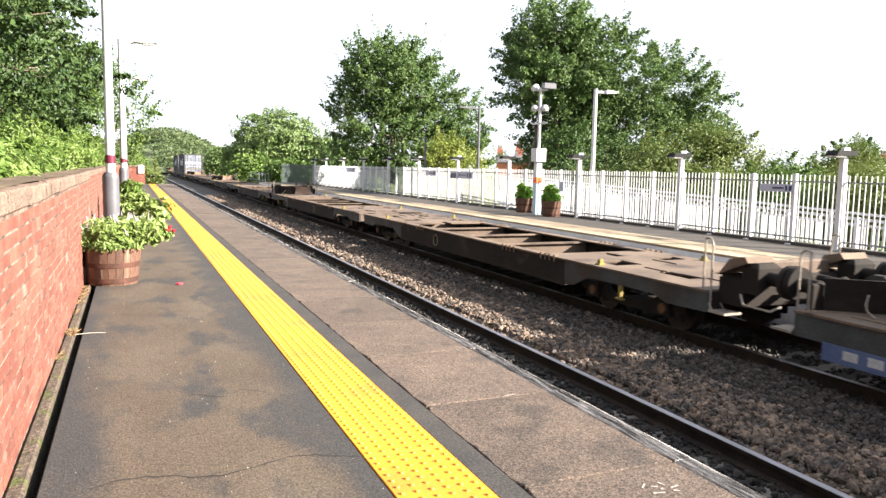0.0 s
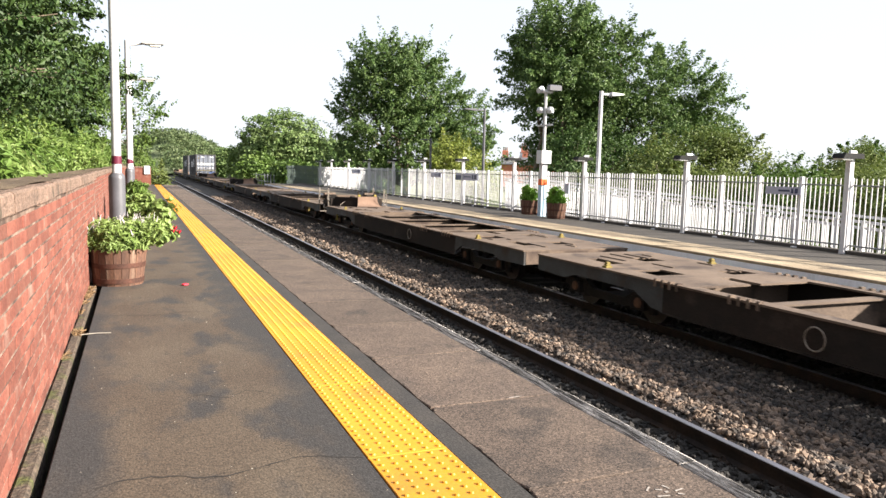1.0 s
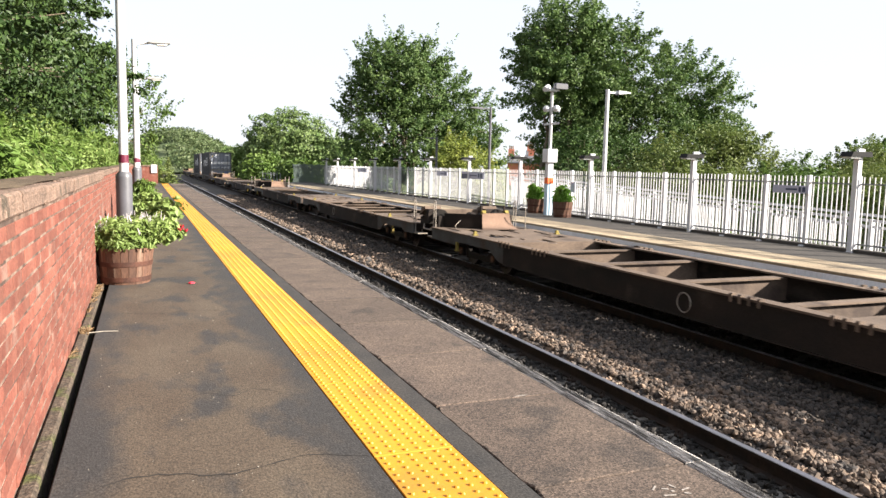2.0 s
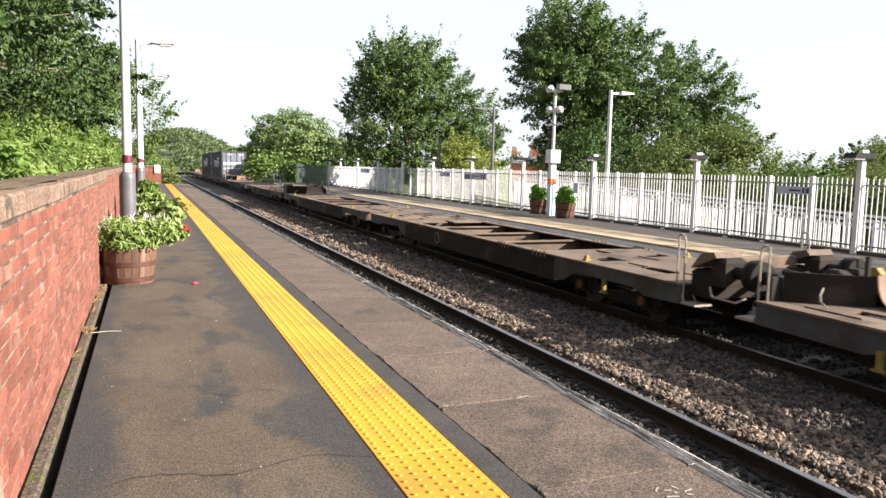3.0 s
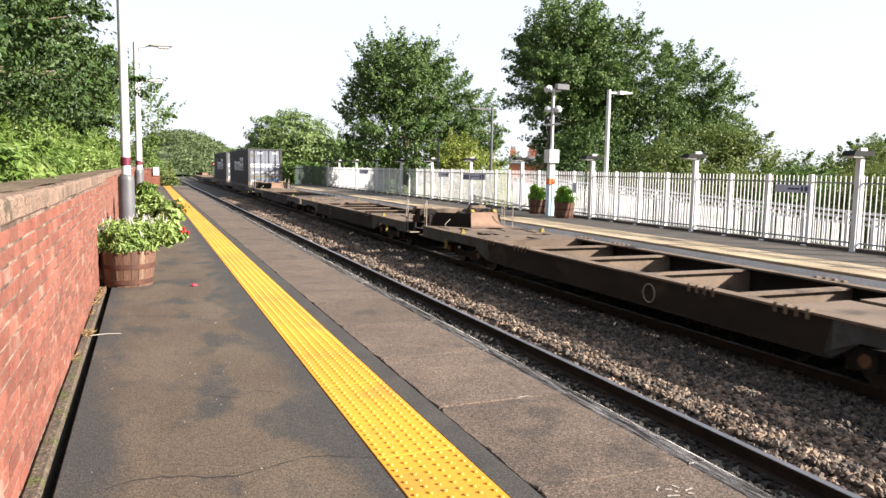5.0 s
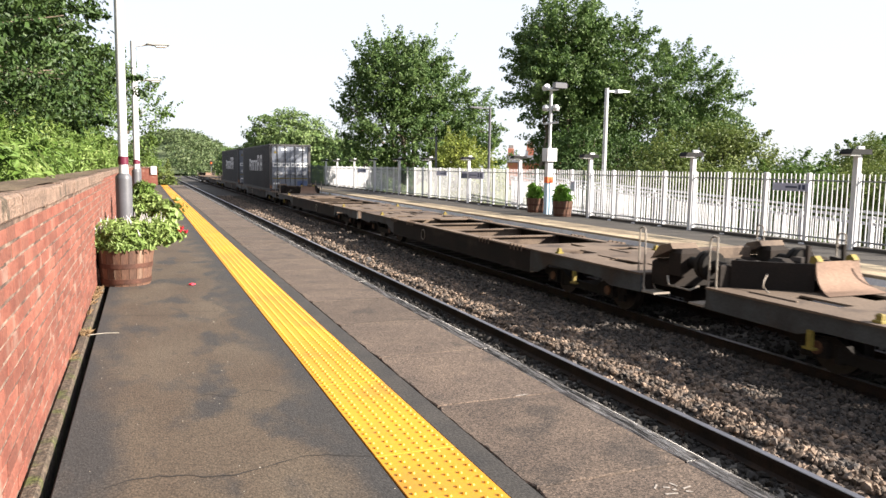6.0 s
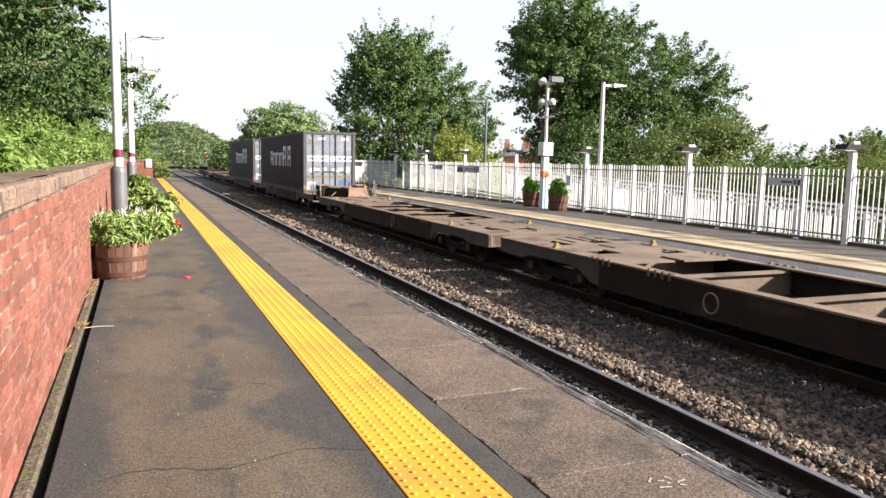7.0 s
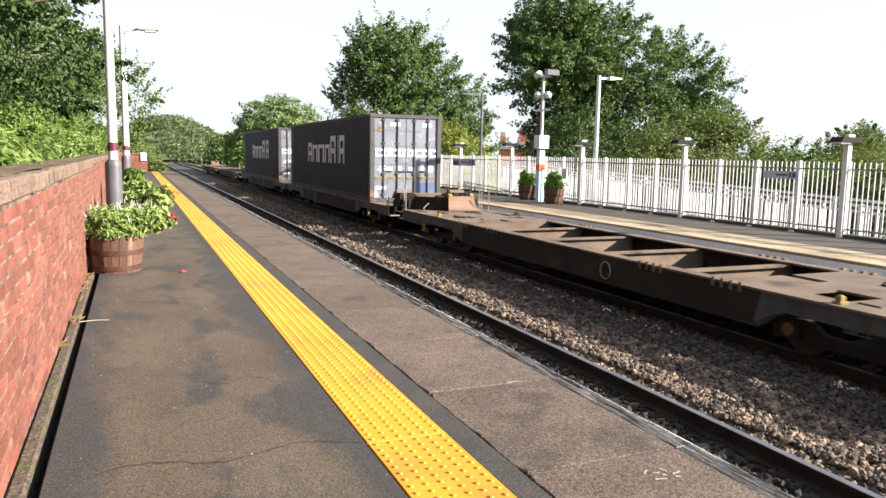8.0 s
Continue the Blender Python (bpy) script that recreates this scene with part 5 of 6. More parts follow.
def half_deck(wagon, half, r):
    y0, y1, w0, w1, walls, (b0, b1) = half
    inner = (w0, w1)
    for s in (-1, 1):
        a, b = (1.21, 1.25) if s > 0 else (-1.25, -1.21)
        segs = (("end_sill", [(y0, 0.76), (y0, 0.49), (b0 - 1.1, 0.47), (b0 - 0.8, 0.56), (b0 + 0.9, 0.56), (b0 + 1.35, 0.36), (w0, 0.33), (w0, 0.76)], M_PRIMER),
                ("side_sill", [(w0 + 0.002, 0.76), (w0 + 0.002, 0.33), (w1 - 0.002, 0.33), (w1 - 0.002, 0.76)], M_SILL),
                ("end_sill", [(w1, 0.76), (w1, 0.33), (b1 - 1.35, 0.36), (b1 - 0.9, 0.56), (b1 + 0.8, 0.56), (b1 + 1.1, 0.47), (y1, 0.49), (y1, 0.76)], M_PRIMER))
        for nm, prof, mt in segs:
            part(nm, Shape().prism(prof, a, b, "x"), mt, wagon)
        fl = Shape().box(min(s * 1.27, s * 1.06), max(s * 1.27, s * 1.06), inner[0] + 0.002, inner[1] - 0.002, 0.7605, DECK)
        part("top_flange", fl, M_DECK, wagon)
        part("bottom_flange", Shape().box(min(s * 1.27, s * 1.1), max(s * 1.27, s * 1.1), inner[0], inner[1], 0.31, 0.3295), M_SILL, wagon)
        # twistlock brackets in clusters along the edge
        for c in (inner[0] + 0.35, inner[0] + 1.9, inner[1] - 1.8, inner[1] - 0.3):
            for k in range(4):
                y = c + 0.16 * k
                part("edge_bracket", BRACKET, None, wagon, at=pose(s * 1.2, y, DECK, 0, 0, 0 if s > 0 else 180))
        rg = Shape().ring((s * 1.275, 10.47 if y0 < 5 else 24.1, 0.53), 0.14, 0.009, "x", 24, 6)
        part("brake_wheel", rg, M_STEELBAR, wagon, "thin steel brake hand wheel", True)
        for y in (3.5, 14.75) if y0 < 5 else (19.85, 31.65):
            mk = Shape().box(s * 1.12 - 0.035, s * 1.12 + 0.035, y - 0.04, y + 0.04, DECK, DECK + 0.1, 0.02)
            mk.box(s * 1.12 - 0.06, s * 1.12 + 0.06, y - 0.06, y + 0.06, DECK, DECK + 0.03, 0.008)
            part("twistlock", mk, M_MARK, wagon, "yellow twistlock")
            if y in (14.75, 19.85):
                continue
            j = 2.73 if y < 5 else 32.4
            hg = Shape().box(s * 1.26 - 0.03, s * 1.26 + 0.03, j - 0.03, j + 0.03, 0.36, 0.56).box(s * 1.26 - 0.04, s * 1.26 + 0.04, j - 0.08, j + 0.08, 0.335, 0.36)
            part("jack_bracket", hg, M_MARK, wagon, "yellow jacking bracket")
    for a, b, flip in ((y0, inner[0], 1), (inner[1], y1, -1)):
        e = a if flip > 0 else b
        holes = [(-0.9, -0.35, *sorted((e + flip * 2.5, e + flip * 3.1))), (0.1, 0.55, *sorted((e + flip * 1.0, e + flip * 1.5))),
                 (0.45, 0.95, *sorted((e + flip * 2.9, e + flip * 3.3))), (-0.75, -0.5, *sorted((e + flip * 0.9, e + flip * 1.7))), (-0.1, 0.1, *sorted((e + flip * 3.6, e + flip * 4.2)))]
        part("deck_plate", Shape().plate(-1.27, 1.27, a, b, 0.7605, DECK, holes), M_DECK, wagon)
        for k in range(7):
            x, y = r.uniform(-1.1, 1.0), r.uniform(a + 0.3, b - 0.9)
            part("deck_rib", Shape().box(x, x + r.uniform(0.03, 0.06), y, y + r.uniform(0.2, 0.8), DECK, DECK + 0.018, 0.006), M_DECK, wagon)
        part("end_plate", Shape().box(-1.2, 1.2, *sorted((e + flip * 0.002, e + flip * 0.03)), 0.5, 0.7595), M_DECK if 16 < e < 18 else M_SILL, wagon, "rust-brown end plate")
    for y in walls:
        bh = Shape().box(-1.209, 1.209, y - 0.012, y + 0.012, 0.36, 0.72)
        part("bulkhead", bh, M_DECK, wagon)
        part("bulkhead_flange", Shape().box(-1.055, 1.055, y - 0.09, y + 0.09, 0.721, 0.75), M_DECK, wagon)
    part("end_web", Shape().box(-1.209, 1.209, w1 - 0.03, w1 - 0.006, 0.36, 0.7595), M_DECK, wagon, "rust-brown web plate under the deck end")
    # floor added to block the sun; its slots shape the patches on the ballast
    for ya, yb in zip((w0, *walls), (*walls, w1)):
        slot_ = [(-0.72, -0.62, ya + 0.25, ya + 0.95), (-0.74, -0.67, yb - 0.7, yb - 0.3)]
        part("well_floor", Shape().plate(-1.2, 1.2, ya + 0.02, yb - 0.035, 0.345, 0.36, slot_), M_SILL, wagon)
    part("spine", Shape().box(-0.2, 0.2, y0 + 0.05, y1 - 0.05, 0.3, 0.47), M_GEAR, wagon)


def bogie(wagon, y):
    b = Shape()
    for s in (-1, 1):
        x0, x1 = (0.98, 1.08) if s > 0 else (-1.08, -0.98)
        b.prism([(y - 1.35, 0.34), (y - 1.3, 0.46), (y - 0.7, 0.5), (y - 0.45, 0.36), (y + 0.45, 0.36), (y + 0.7, 0.5), (y + 1.3, 0.46), (y + 1.35, 0.34), (y + 0.5, 0.22), (y - 0.5, 0.22)], x0, x1, "x")
        for d in (-0.9, 0.9):
            b.box(s * 1.09 - 0.06, s * 1.09 + 0.06, y + d - 0.14, y + d + 0.14, 0.24, 0.46, 0.03)
            for q in (-0.24, 0.24):
                b.tube((s * 1.03, y + d + q, 0.2), (s * 1.03, y + d + q, 0.42), 0.07, 0.07, 10)
    b.box(-1.0, 1.0, y - 0.25, y + 0.25, 0.24, 0.34)
    bo = part("bogie", b, M_GEAR, wagon, "oily bogie frame, underframe shade put into its near-black colour")
    for d in (-0.9, 0.9):
        for s in (-1, 1):
            part("axlebox_cover", Shape().tube((s * 1.149, y + d, 0.35), (s * 1.175, y + d, 0.35), 0.085, 0.075, 12), M_AXLE, bo, "orange-brown rusty axlebox cover")
        w_ = Shape().tube((-0.9, 0, 0), (0.9, 0, 0), 0.07, 0.07, 12)
        for s in (-1, 1):
            prof = [(0.1, 0.0), (0.3, 0.02), (0.36, 0.0), (0.36, 0.11), (0.385, 0.115), (0.385, 0.14), (0.3, 0.12), (0.1, 0.14)]
            v, f, n = [], [], 28
            for rr, q in prof:
                for i in range(n):
                    a = 2 * math.pi * i / n
                    v.append((s * (0.82 - q), rr * math.cos(a), rr * math.sin(a)))
            for k in range(len(prof) - 1):
                for i in range(n):
                    f.append((k * n + i, k * n + (i + 1) % n, (k + 1) * n + (i + 1) % n, (k + 1) * n + i))
            w_.add(v, f)
            for i in range(4):
                a = i * math.pi / 2
                w_.tube((s * 0.81, 0.2 * math.cos(a), 0.2 * math.sin(a)), (s * 0.83, 0.2 * math.cos(a), 0.2 * math.sin(a)), 0.03, 0.03, 8)
        part("wheelset", w_, M_TREAD, bo, "worn steel wheels on an axle", True, at=pose(0, y + d, 0.36))


def build_wagon():
    t = thing("flat_wagon", pose(TRACKS[1], FIRST, RAIL), "empty rust-brown container flat wagon with open well", "wagon", "wagons of the freight train")
    r = random.Random(3)
    for half in HALVES:
        half_deck(t, half, r)
        for y in half[5]:
            bogie(t, y)
    part("drawbar", Shape().box(-0.15, 0.15, 16.7, 17.6, 0.4, 0.6), M_GEAR, t)
    part("air_pipe", Shape().path([(-0.5, 16.9, 0.6), (-0.5, 17.05, 0.45), (-0.5, 17.2, 0.45), (-0.5, 17.35, 0.6)], 0.025, 6), M_GEAR, t)
    # leading end: short raised headstock with rusty castings
    hs = Shape().box(-1.05, 1.05, 0.42, 0.84, 0.62, 1.02, 0.05)
    part("headstock", hs, M_SILL, t, "dark raised headstock")
    for x in (-0.87, 0.87):
        part("buffer_block", Shape().box(x - 0.2, x + 0.2, 0.15, 0.419, 0.82, 1.22, 0.06), M_SILL, t)
        part("cover_plate", Shape().prism([(0.3, 1.221), (0.36, 1.3), (0.62, 1.24), (0.8, 1.03), (0.8, 1.021), (0.3, 1.221)][:5], x - 0.24, x + 0.24, "x"), M_DECK, t)
    part("cross_beam", Shape().box(-0.6, 0.6, 0.5, 0.62, 1.021, 1.2, 0.02), M_DECK, t)
    # trailing end: long raised box with a concave sloped end
    prow = Shape()
    for a in ([(-0.95, 34.03), (-0.15, 33.35), (-0.12, 33.37), (-0.92, 34.05)], [(0.95, 34.03), (0.65, 33.35), (0.62, 33.37), (0.92, 34.05)]):
        part("box_side", Shape().prism(a, DECK, 1.17, "z"), M_SILL, t)
    prow.prism([(-0.91, 34.04), (-0.12, 33.375), (0.615, 33.375), (0.91, 34.04)], 0.86, 0.95, "z")
    part("raised_box", prow, M_SILL, t, "brown open-topped tapering box over the coupling end")
    part("headstock", Shape().box(-1.1, 1.1, 34.055, 34.14, DECK - 0.25, 1.1, 0.02), M_SILL, t, "dark raised headstock")
    for x in (-0.35, 0.0, 0.35):
        part("casting", Shape().box(x, x + 0.22, 33.72, 33.98, 0.951, 1.2, 0.05), M_SILL, t)
    part("side_tube", Shape().tube((0.42, 33.45, 1.1), (0.42, 33.71, 1.1), 0.07, 0.07, 10), M_SILL, t, smooth=True)
    part("loop_rod", Shape().path([(-0.6, 33.725, 1.0), (-0.72, 33.66, 0.92), (-0.83, 33.56, 0.86), (-0.84, 33.45, DECK + 0.01)], 0.01, 6), M_STEELBAR, t)
    cv = Shape()
    steps = 14
    v = []
    for i in range(steps + 1):
        u = i / steps
        y, z = 33.345 - 0.07 * u - 0.3 * u ** 3, DECK + 0.012 + 0.4 * (1 - u) ** 1.4
        x = 0.4 + 0.03 * u + 0.12 * u ** 3.5
        v += [(0.25 - x, y, z), (0.25 + x, y, z)]
    f = [(2 * i, 2 * i + 1, 2 * i + 3, 2 * i + 2) for i in range(steps)]
    n0 = len(v)
    v += [(a, b + 0.02, c) for a, b, c in v]
    f += [(n0 + 2 * i + 2, n0 + 2 * i + 3, n0 + 2 * i + 1, n0 + 2 * i) for i in range(steps)]
    f += [(2 * i + q, 2 * i + 2 + q, n0 + 2 * i + 2 + q, n0 + 2 * i + q) for i in range(steps) for q in (0, 1)]
    part("end_slope", cv.add(v, f), M_RUST, t, "curved rust-brown end plate flared at its foot", True)
    for x in (-0.09, 0.58):
        part("stop_block", Shape().prism([(33.33, 1.205), (33.34, 1.23), (33.39, 1.28), (33.45, 1.26), (33.47, 1.172), (33.372, 1.172), (33.36, 1.205)], x - 0.05, x + 0.05, "x"), M_MARK, t, "yellow rounded stop block")
        part("stanchion", Shape().box(x - 0.02, x + 0.03, 33.52, 33.57, 0.951, 1.4), M_SILL, t)
    part("marker_rod", Shape().tube((0.95, 33.0, DECK), (0.95, 33.0, 1.36), 0.012, 0.012, 6), M_STEELBAR, t, "thin upright steel rod")
    for y, d, hy_ in ((0.15, -1, 0.85), (34.15, 1, 34.15)):
        for s in (-1, 1):
            bf = Shape().tube((s * 0.87, y, 1.03), (s * 0.87, y + d * 0.28, 1.03), 0.09, 0.09, 14).tube((s * 0.87, y + d * 0.28, 1.03), (s * 0.87, y + d * 0.36, 1.03), 0.21, 0.22, 18)
            part("buffer", bf, M_GEAR, t, "greasy dark buffer", True)
            hr_ = Shape().path([(s * 1.2, hy_ + d * 0.02, 0.5), (s * 1.2, hy_ + d * 0.02, 1.4), (s * 1.2, hy_ - d * 0.0, 1.47), (s * 1.2, hy_ - d * 0.05, 1.5), (s * 1.2, hy_ - d * 0.12, 1.48), (s * 1.2, hy_ - d * 0.13, DECK)], 0.0135, 7)
            part("handrail", hr_, M_STEELBAR, t, "bent steel grab rail", True)
            stp = Shape().box(min(s * 0.95, s * 1.25), max(s * 0.95, s * 1.25), min(hy_ + d * 0.04, hy_ + d * 0.34), max(hy_ + d * 0.04, hy_ + d * 0.34), 0.5, 0.53)
            stp.tube((s * 1.2, hy_ + d * 0.06, 0.53), (s * 1.2, hy_ - d * 0.02, 0.62), 0.015, 0.015, 6).tube((s * 1.0, hy_ + d * 0.06, 0.53), (s * 1.0, hy_ - d * 0.01, 0.62), 0.015, 0.015, 6)
            part("step", stp, M_STEELBAR, t, "worn steel shunter's step")
        part("coupling_hook", Shape().tube((0, y, 1.0), (0, y + d * 0.3, 1.0), 0.06, 0.05, 10).ring((0, y + d * 0.38, 0.95), 0.1, 0.03, "y", 14, 6), M_GEAR, t, smooth=True)
        part("brake_hose", Shape().path([(0.3, y, 0.85), (0.3, y + d * 0.12, 0.75), (0.28, y + d * 0.2, 0.55), (0.22, y + d * 0.36, 0.5), (0.1, y + d * 0.44, 0.6)], 0.025, 7), M_BLACK, t, smooth=True)
    part("coupling_bar", Shape().path([(-1.1, 0.4, 0.8), (-1.15, 0.3, 0.68), (-1.1, -0.1, 0.66), (-0.95, -0.12, 0.72)], 0.016, 6), M_STEELBAR, t, smooth=True)
    return t


def container(y, label, H=2.9):
    L, Wd = 13.2, 1.25
    c = thing("shipping_container", pose(TRACKS[1], y, RAIL + DECK), label, "container", "containers on the train")
    for x in (-Wd + 0.07, Wd - 0.07):
        for yy in (0.0, L):
            part("corner_post", Shape().box(x - 0.07, x + 0.07, min(yy, yy + (0.12 if yy == 0 else -0.12)), max(yy, yy + (0.12 if yy == 0 else -0.12)), 0.13, H - 0.13), M_BOXPOST, c)
            for z in (0.0, H - 0.12):
                k = Shape().box(x - 0.078, x + 0.078, yy - 0.006 if yy == 0 else yy - 0.17, 0.17 if yy == 0 else yy + 0.006, z + 0.004, z + 0.12)
                part("corner_casting", k, M_BOXPOST, c, "rusty corner casting")
    for s in (-1, 1):
        x = s * (Wd - 0.005)
        prof, y_ = [], 0.13
        while y_ < L - 0.4:
            prof += [(x, y_), (x, y_ + 0.07), (x - s * 0.036, y_ + 0.135), (x - s * 0.036, y_ + 0.205)]
            y_ += 0.27
        prof.append((x, L - 0.13))
        sh = Shape()
        v = [(a, b, z) for z in (0.16, H - 0.1) for a, b in prof] + [(a - s * 0.03, b, z) for z in (0.16, H - 0.1) for a, b in prof]
        n = len(prof)
        f = [(i, i + 1, n + i + 1, n + i) for i in range(n - 1)] + [(2 * n + i, 3 * n + i, 3 * n + i + 1, 2 * n + i + 1) for i in range(n - 1)]
        part("side_panel", sh.add(v, f), M_BOX, c, "dark grey corrugated side panel")
        part("bottom_rail", Shape().box(min(x, x - s * 0.07), max(x, x - s * 0.07), 0.17, L - 0.17, 0.005, 0.158), M_BOX, c)
        part("top_rail", Shape().box(min(x, x - s * 0.06), max(x, x - s * 0.06), 0.17, L - 0.17, H - 0.099, H - 0.02), M_BOX, c)
    part("roof", Shape().box(-Wd + 0.07, Wd - 0.07, 0.02, L - 0.02, H - 0.06, H - 0.025), M_BOX, c)
    part("floor", Shape().box(-Wd + 0.08, Wd - 0.08, 0.1, L - 0.1, 0.06, 0.15), M_BOX, c)
    part("front_panel", Shape().box(-Wd + 0.14, Wd - 0.14, L - 0.1, L - 0.05, 0.1, H - 0.1), M_BOX, c)
    part("door_sill", Shape().box(-Wd + 0.15, Wd - 0.15, 0.01, 0.12, 0.01, 0.13), M_BOXPOST, c)
    part("door_header", Shape().box(-Wd + 0.15, Wd - 0.15, 0.01, 0.12, H - 0.13, H - 0.02), M_BOXPOST, c, "rust-streaked door header")
    for s in (-1, 1):
        x0, x1 = sorted((s * 0.012, s * (Wd - 0.15)))
        d = Shape().box(x0, x1, 0.05, 0.09, 0.135, H - 0.135)
        for z in (0.7, 1.25, 1.85, 2.35):
            d.box(x0 + 0.02, x1 - 0.02, 0.038, 0.05, z, z + 0.035)
        dr = part("door", d, M_BOXEND, c, "blue-grey container door with locking bars")
        for q in (0.3, 0.78):
            bx2 = s * q
            lb = Shape().tube((bx2, 0.02, 0.1), (bx2, 0.02, H - 0.1), 0.02, 0.02, 8)
            for z in (0.22, 0.9, 1.9, H - 0.24):
                lb.box(bx2 - 0.05, bx2 + 0.05, 0.005, 0.05, z, z + 0.07)
            part("locking_bar", lb, M_BOXPOST, dr, smooth=True)
            part("bar_handle", Shape().box(min(bx2, bx2 - s * 0.3), max(bx2, bx2 - s * 0.3), 0.004, 0.016, 1.0, 1.04), M_BOXPOST, dr)
        # lettering as plain bars
        for i in range(4):
            w0 = x0 + 0.03 + i * 0.265
            g = Shape().box(w0, w0 + 0.24, 0.034, 0.0378, 1.5, 1.56).box(w0, w0 + 0.24, 0.034, 0.0378, 1.68, 1.75).box(w0, w0 + 0.07, 0.034, 0.0378, 1.5605, 1.6795)
            if (i + (s > 0)) % 2:
                g.box(w0 + 0.16, w0 + 0.24, 0.034, 0.0378, 1.5605, 1.6795)
            part("lettering_bar", g, M_LETTER, dr)
        for i in range(2 if s < 0 else 3):
            w0 = x0 + (0.4 if s < 0 else 0.08) + i * 0.32
            part("lettering_bar", Shape().box(w0, w0 + 0.24, 0.044, 0.0495, 1.0, 1.16 + 0.04 * i), M_DIM, dr)
        part("lettering_bar", Shape().box(x0 + 0.55, x0 + 0.9, 0.044, 0.0495, 2.5, 2.62), M_LETTER, dr)
        part("stripe", Shape().box(x0 + 0.03, x1 - 0.03, 0.03, 0.0375, 0.77, 0.83), M_MARK, dr, "yellow stripe")
        if s > 0:
            part("blue_panel", Shape().box(x0 + 0.42, x1 - 0.05, 0.044, 0.0495, 0.2, 0.64), M_BLUE, dr, "blue lower panel")
        else:
            part("lettering_bar", Shape().box(x0 + 0.06, x0 + 0.42, 0.044, 0.0495, 0.42, 0.52), M_LETTER, dr)
    part("hazard_mark", Shape().prism([(-1.0, 2.32), (-0.82, 2.32), (-0.91, 2.5)], 0.03, 0.0375, "y"), M_MARK, c, "yellow warning triangle")
    fc = bpy.data.curves.new("number", "FONT")
    fc.body, fc.size, fc.extrude = "45", 0.34, 0.002
    tmp = new("number", fc)
    bpy.context.view_layer.update()
    me = bpy.data.meshes.new_from_object(tmp.evaluated_get(bpy.context.evaluated_depsgraph_get()))
    bpy.data.objects.remove(tmp)
    me.materials.append(M_LETTER)
    part("number", me, None, c, "white number", at=pose(-1.02, 0.03, 0.96, 90))
    # block lettering along the side, one plain shape a letter
    y_, x = 9.3, -Wd - 0.004
    for wid, tall in ((0.75, 0.62), (0.85, 0.55), (1.1, 0.55), (0.75, 0.55), (0.8, 0.8), (0.28, 0.8), (0.75, 0.8)):
        lb = Shape()
        lb.box(x - 0.001, x + 0.002, y_ - wid, y_ - wid * 0.76, 1.2, 1.2 + tall * 1.3)
        if wid > 0.4:
            lb.box(x - 0.001, x + 0.002, y_ - wid * 0.24, y_, 1.2, 1.2 + tall * 1.3)
            lb.box(x - 0.001, x + 0.002, y_ - wid * 0.759, y_ - wid * 0.241, 1.2 + tall * 1.04, 1.2 + tall * 1.3)
            if int(y_ * 10) % 2:
                lb.box(x - 0.001, x + 0.002, y_ - wid * 0.759, y_ - wid * 0.241, 1.2 + tall * 0.45, 1.2 + tall * 0.7)
        part("lettering_bar", lb, M_DIM, c, "pale block lettering")
        y_ -= wid + 0.13
    return c


M_BLUE = material("blue_paint", (0.06, 0.09, 0.2), (0.09, 0.12, 0.2), 0.5, scale=2, fine=30, grain=0.15, bump=0)
TRAIN = []
wagon = build_wagon()
for k in range(-1, 5):
    m = pose(TRACKS[1], FIRST + PITCH * k, RAIL)
    ob = wagon if k == 0 else copy_thing(wagon, m)
    ob.matrix_basis = m
    TRAIN.append((ob, FIRST + PITCH * k, RAIL))
# pale blue painted patch low on the leading wagon's sill
lead = TRAIN[0][0]
patch_ = part("blue_patch", Shape().box(-1.262, -1.252, 32.6, 33.75, 0.3, 0.5), M_BLUE, lead, "blue painted patch")
for q in (32.7, 33.0, 33.3):
    part("lettering_bar", Shape().box(-1.2655, -1.2625, q, q + 0.18, 0.36, 0.46), M_DIM, patch_)
for dy in (2.6, 19.15):
    ob = container(FIRST + PITCH * 3 + dy, "dark grey corrugated container with pale lettering on a wagon")
    TRAIN.append((ob, FIRST + PITCH * 3 + dy, RAIL + DECK))

# lower containers on the wagon that has just gone by; their shade lies over the tracks at the start
for dy in (2.6, 19.15):
    ob = container(FIRST - PITCH + dy, "dark grey corrugated container riding on the passed wagon", 2.59)
    TRAIN.append((ob, FIRST - PITCH + dy, RAIL + DECK))

# ---- paving pieces of the near platform ----
# four worn outlines, each with its own chipped front edge and corners
slab_meshes = []
for q in range(4):
    r = random.Random(40 + q)
    n = 14
    front = [(-0.966 + r.uniform(-0.009, 0.007) + (0.02 if i in (0, n) else 0), 0.007 + 1.186 * i / n) for i in range(n + 1)]
    rim = [(-0.112, 0.007), *[(-0.112, 0.007 + 1.186 * i / 4) for i in range(1, 5)], *reversed(front)]
    mid = (-0.52, 0.6)
    inner = [(a + (0.006 if a < mid[0] else -0.006), b + (0.006 if b < mid[1] else -0.006)) for a, b in rim]
    n = len(rim)
    sv = [(*c, -0.059) for c in rim] + [(*c, -0.004) for c in rim] + [(*c, 0.002) for c in inner]
    sf = [tuple(range(2 * n, 3 * n))]
    for i in range(n):
        j = (i + 1) % n
        sf += [(i, j, n + j, n + i), (n + i, n + j, 2 * n + j, 2 * n + i)]
    slab_meshes.append(Shape().add(sv, sf).mesh("paving_slab", M_SLAB))
nz = Shape()
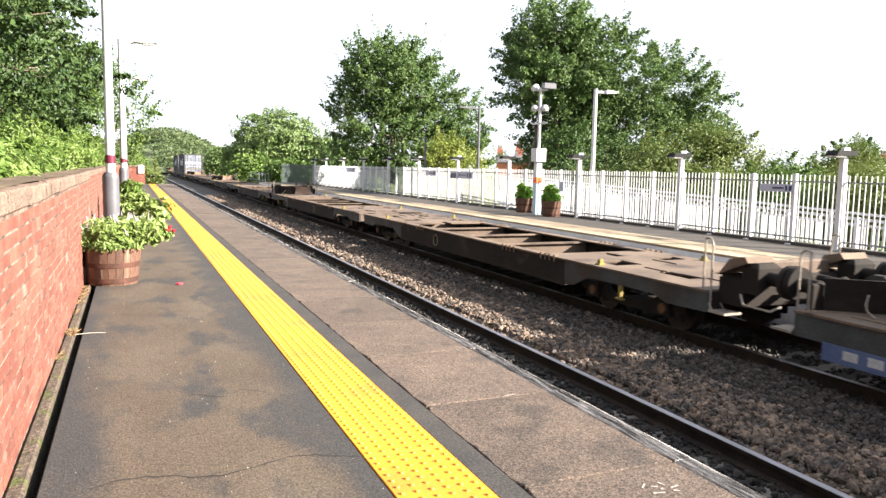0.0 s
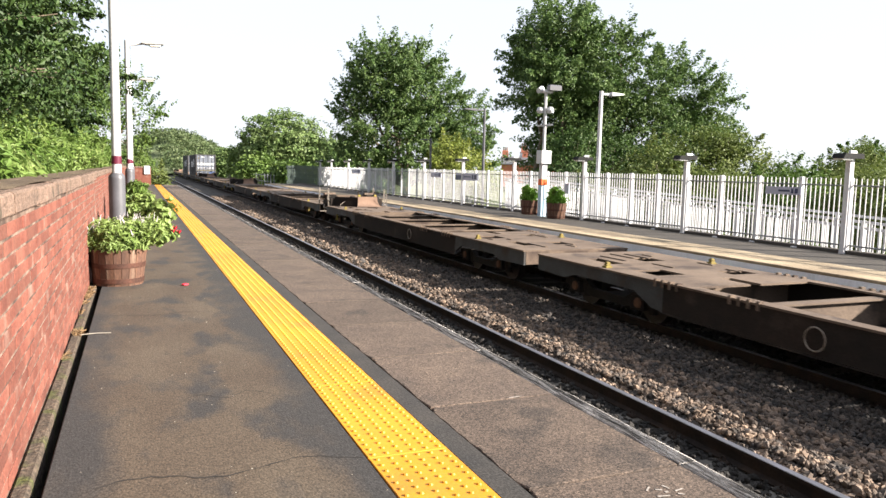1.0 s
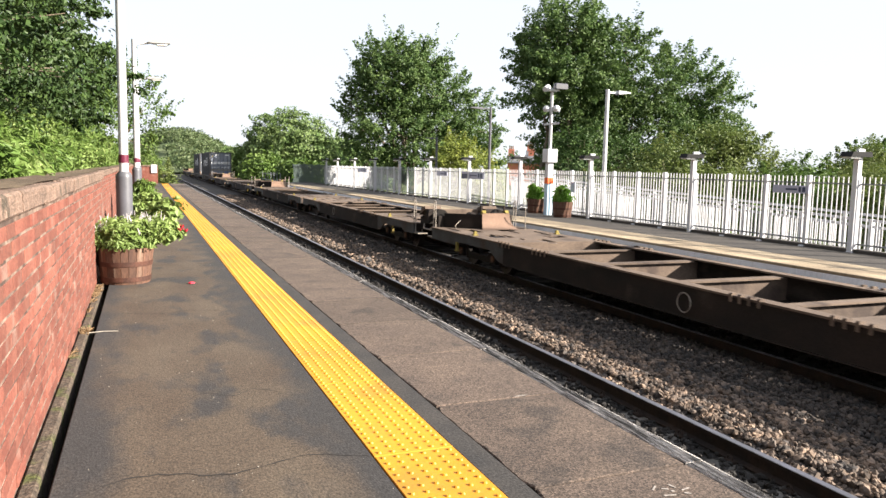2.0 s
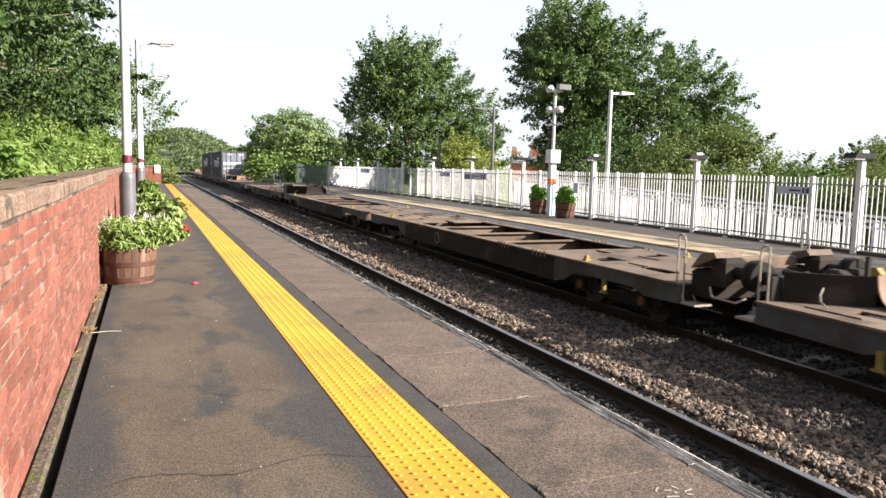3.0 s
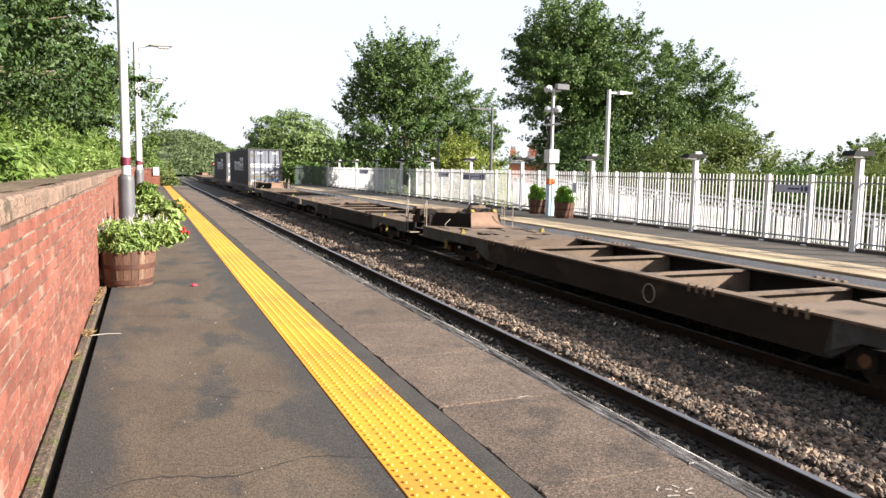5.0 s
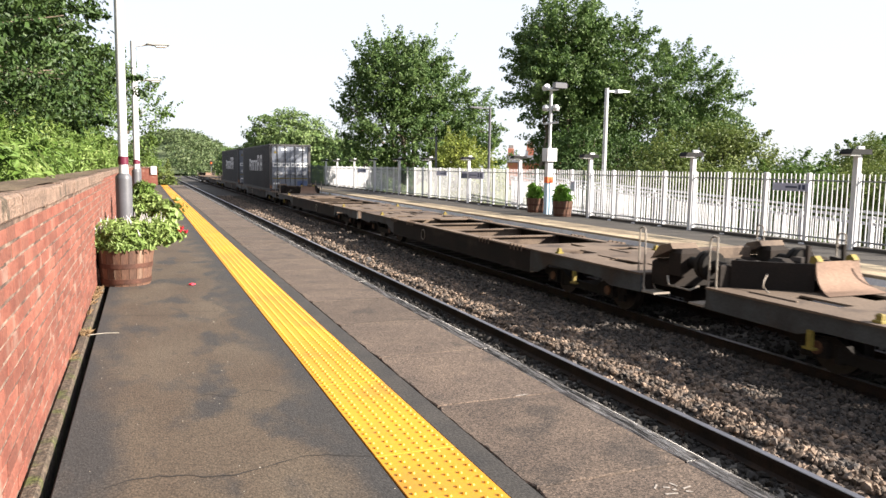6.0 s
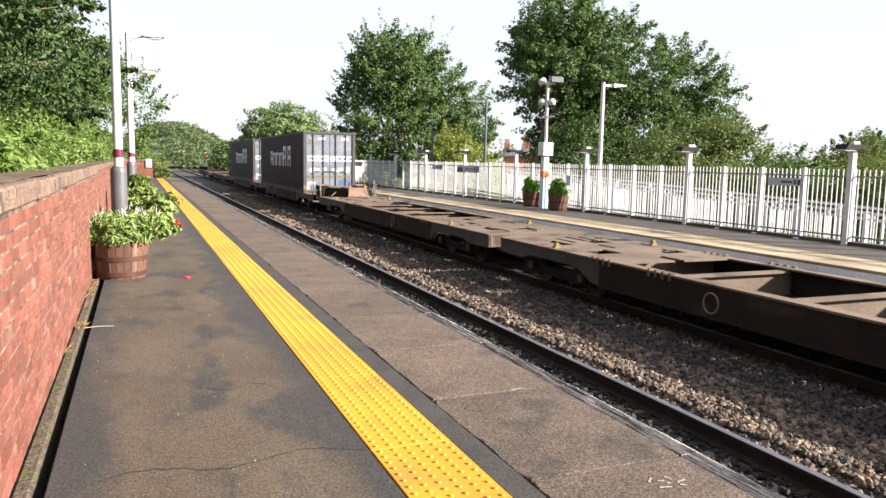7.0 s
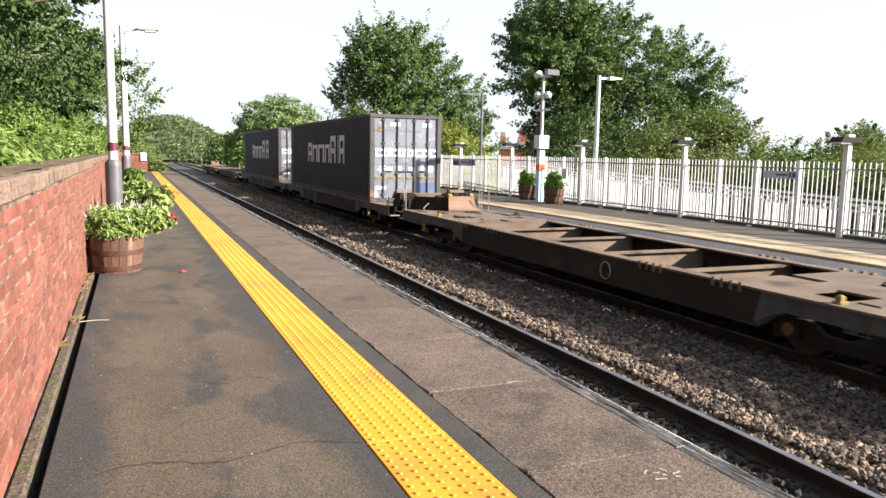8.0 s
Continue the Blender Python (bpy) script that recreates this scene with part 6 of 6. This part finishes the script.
# grooved along its length like weathered timber
grooves = [(-0.014 - 0.0105 * i, 0.004 if i % 2 == 0 else -0.002) for i in range(9)]
nz.prism([(-0.108, -0.1), (0.012, -0.1), (0.012, -0.014), (0.0, 0.002), *grooves, (-0.108, -0.003)], 0.003, 1.197, "y")
nz = nz.mesh("edge_stone", M_NOSE)
for k in range(48):
    y = -4.43 + 1.2 * k
    if y + 1.2 < P_END:
        part("paving_slab", slab_meshes[k % 4], None, plat, at=pose(random.uniform(-0.004, 0.004), y, random.uniform(-0.004, 0.002)))
        part("edge_stone", nz, None, plat, at=pose(random.uniform(-0.006, 0.004), y, random.uniform(-0.004, 0.003)))
for x, y, sx_, sy_, tn in ((-0.37, 3.99, 0.09, 0.009, 3), (-0.44, 2.585, 0.05, 0.008, 40), (-0.4, 2.56, 0.03, 0.012, -30), (-0.35, 2.575, 0.012, 0.04, 15), (-0.31, 2.53, 0.05, 0.008, 10),
                         (-0.42, 2.5, 0.06, 0.01, -12), (-0.33, 2.49, 0.014, 0.03, 50), (-0.38, 2.53, 0.018, 0.012, 0)):
    part("paint_mark", Shape().box(-sx_ / 2, sx_ / 2, -sy_ / 2, sy_ / 2, 0.0025, 0.0042), M_CHALK, plat, "worn pale paint mark", at=pose(x, y, 0, 0, 0, tn))
tile = Shape().box(-0.21, 0.21, 0.0015, 1.2585, -0.059, 0.004, 0.003)
for j in range(18):
    for i in range(6):
        x, y = -0.175 + 0.07 * i, 0.035 + 0.07 * j
        ring0 = [(x + 0.0135 * math.cos(q * math.pi / 4), y + 0.0135 * math.sin(q * math.pi / 4), 0.004) for q in range(8)]
        ring1 = [(x + 0.009 * math.cos(q * math.pi / 4), y + 0.009 * math.sin(q * math.pi / 4), 0.0115) for q in range(8)]
        tile.add(ring0 + ring1, [(q, (q + 1) % 8, 8 + (q + 1) % 8, 8 + q) for q in range(8)] + [tuple(range(8, 16))])
tile = tile.mesh("tactile_tile", M_YELLOW)
for k in range(46):
    y = -4.22 + 1.26 * k
    if y + 1.26 < P_END:
        part("tactile_tile", tile, None, plat, at=pose(-1.32, y, 0))


def motions():
    for ob, y, z in TRAIN:
        walk(ob, [(0.5 * i, pose(TRACKS[1], y - SPEED * 0.5 * i, z)) for i in range(17)])
        for b in ob.children:
            for ws in b.children:
                if ws.name.startswith("wheelset"):
                    p = ws.location.copy()
                    walk(ws, [(i / FPS, pose(p.x, p.y, p.z, math.degrees(SPEED * i / FPS / 0.36))) for i in range(241)])


motions()
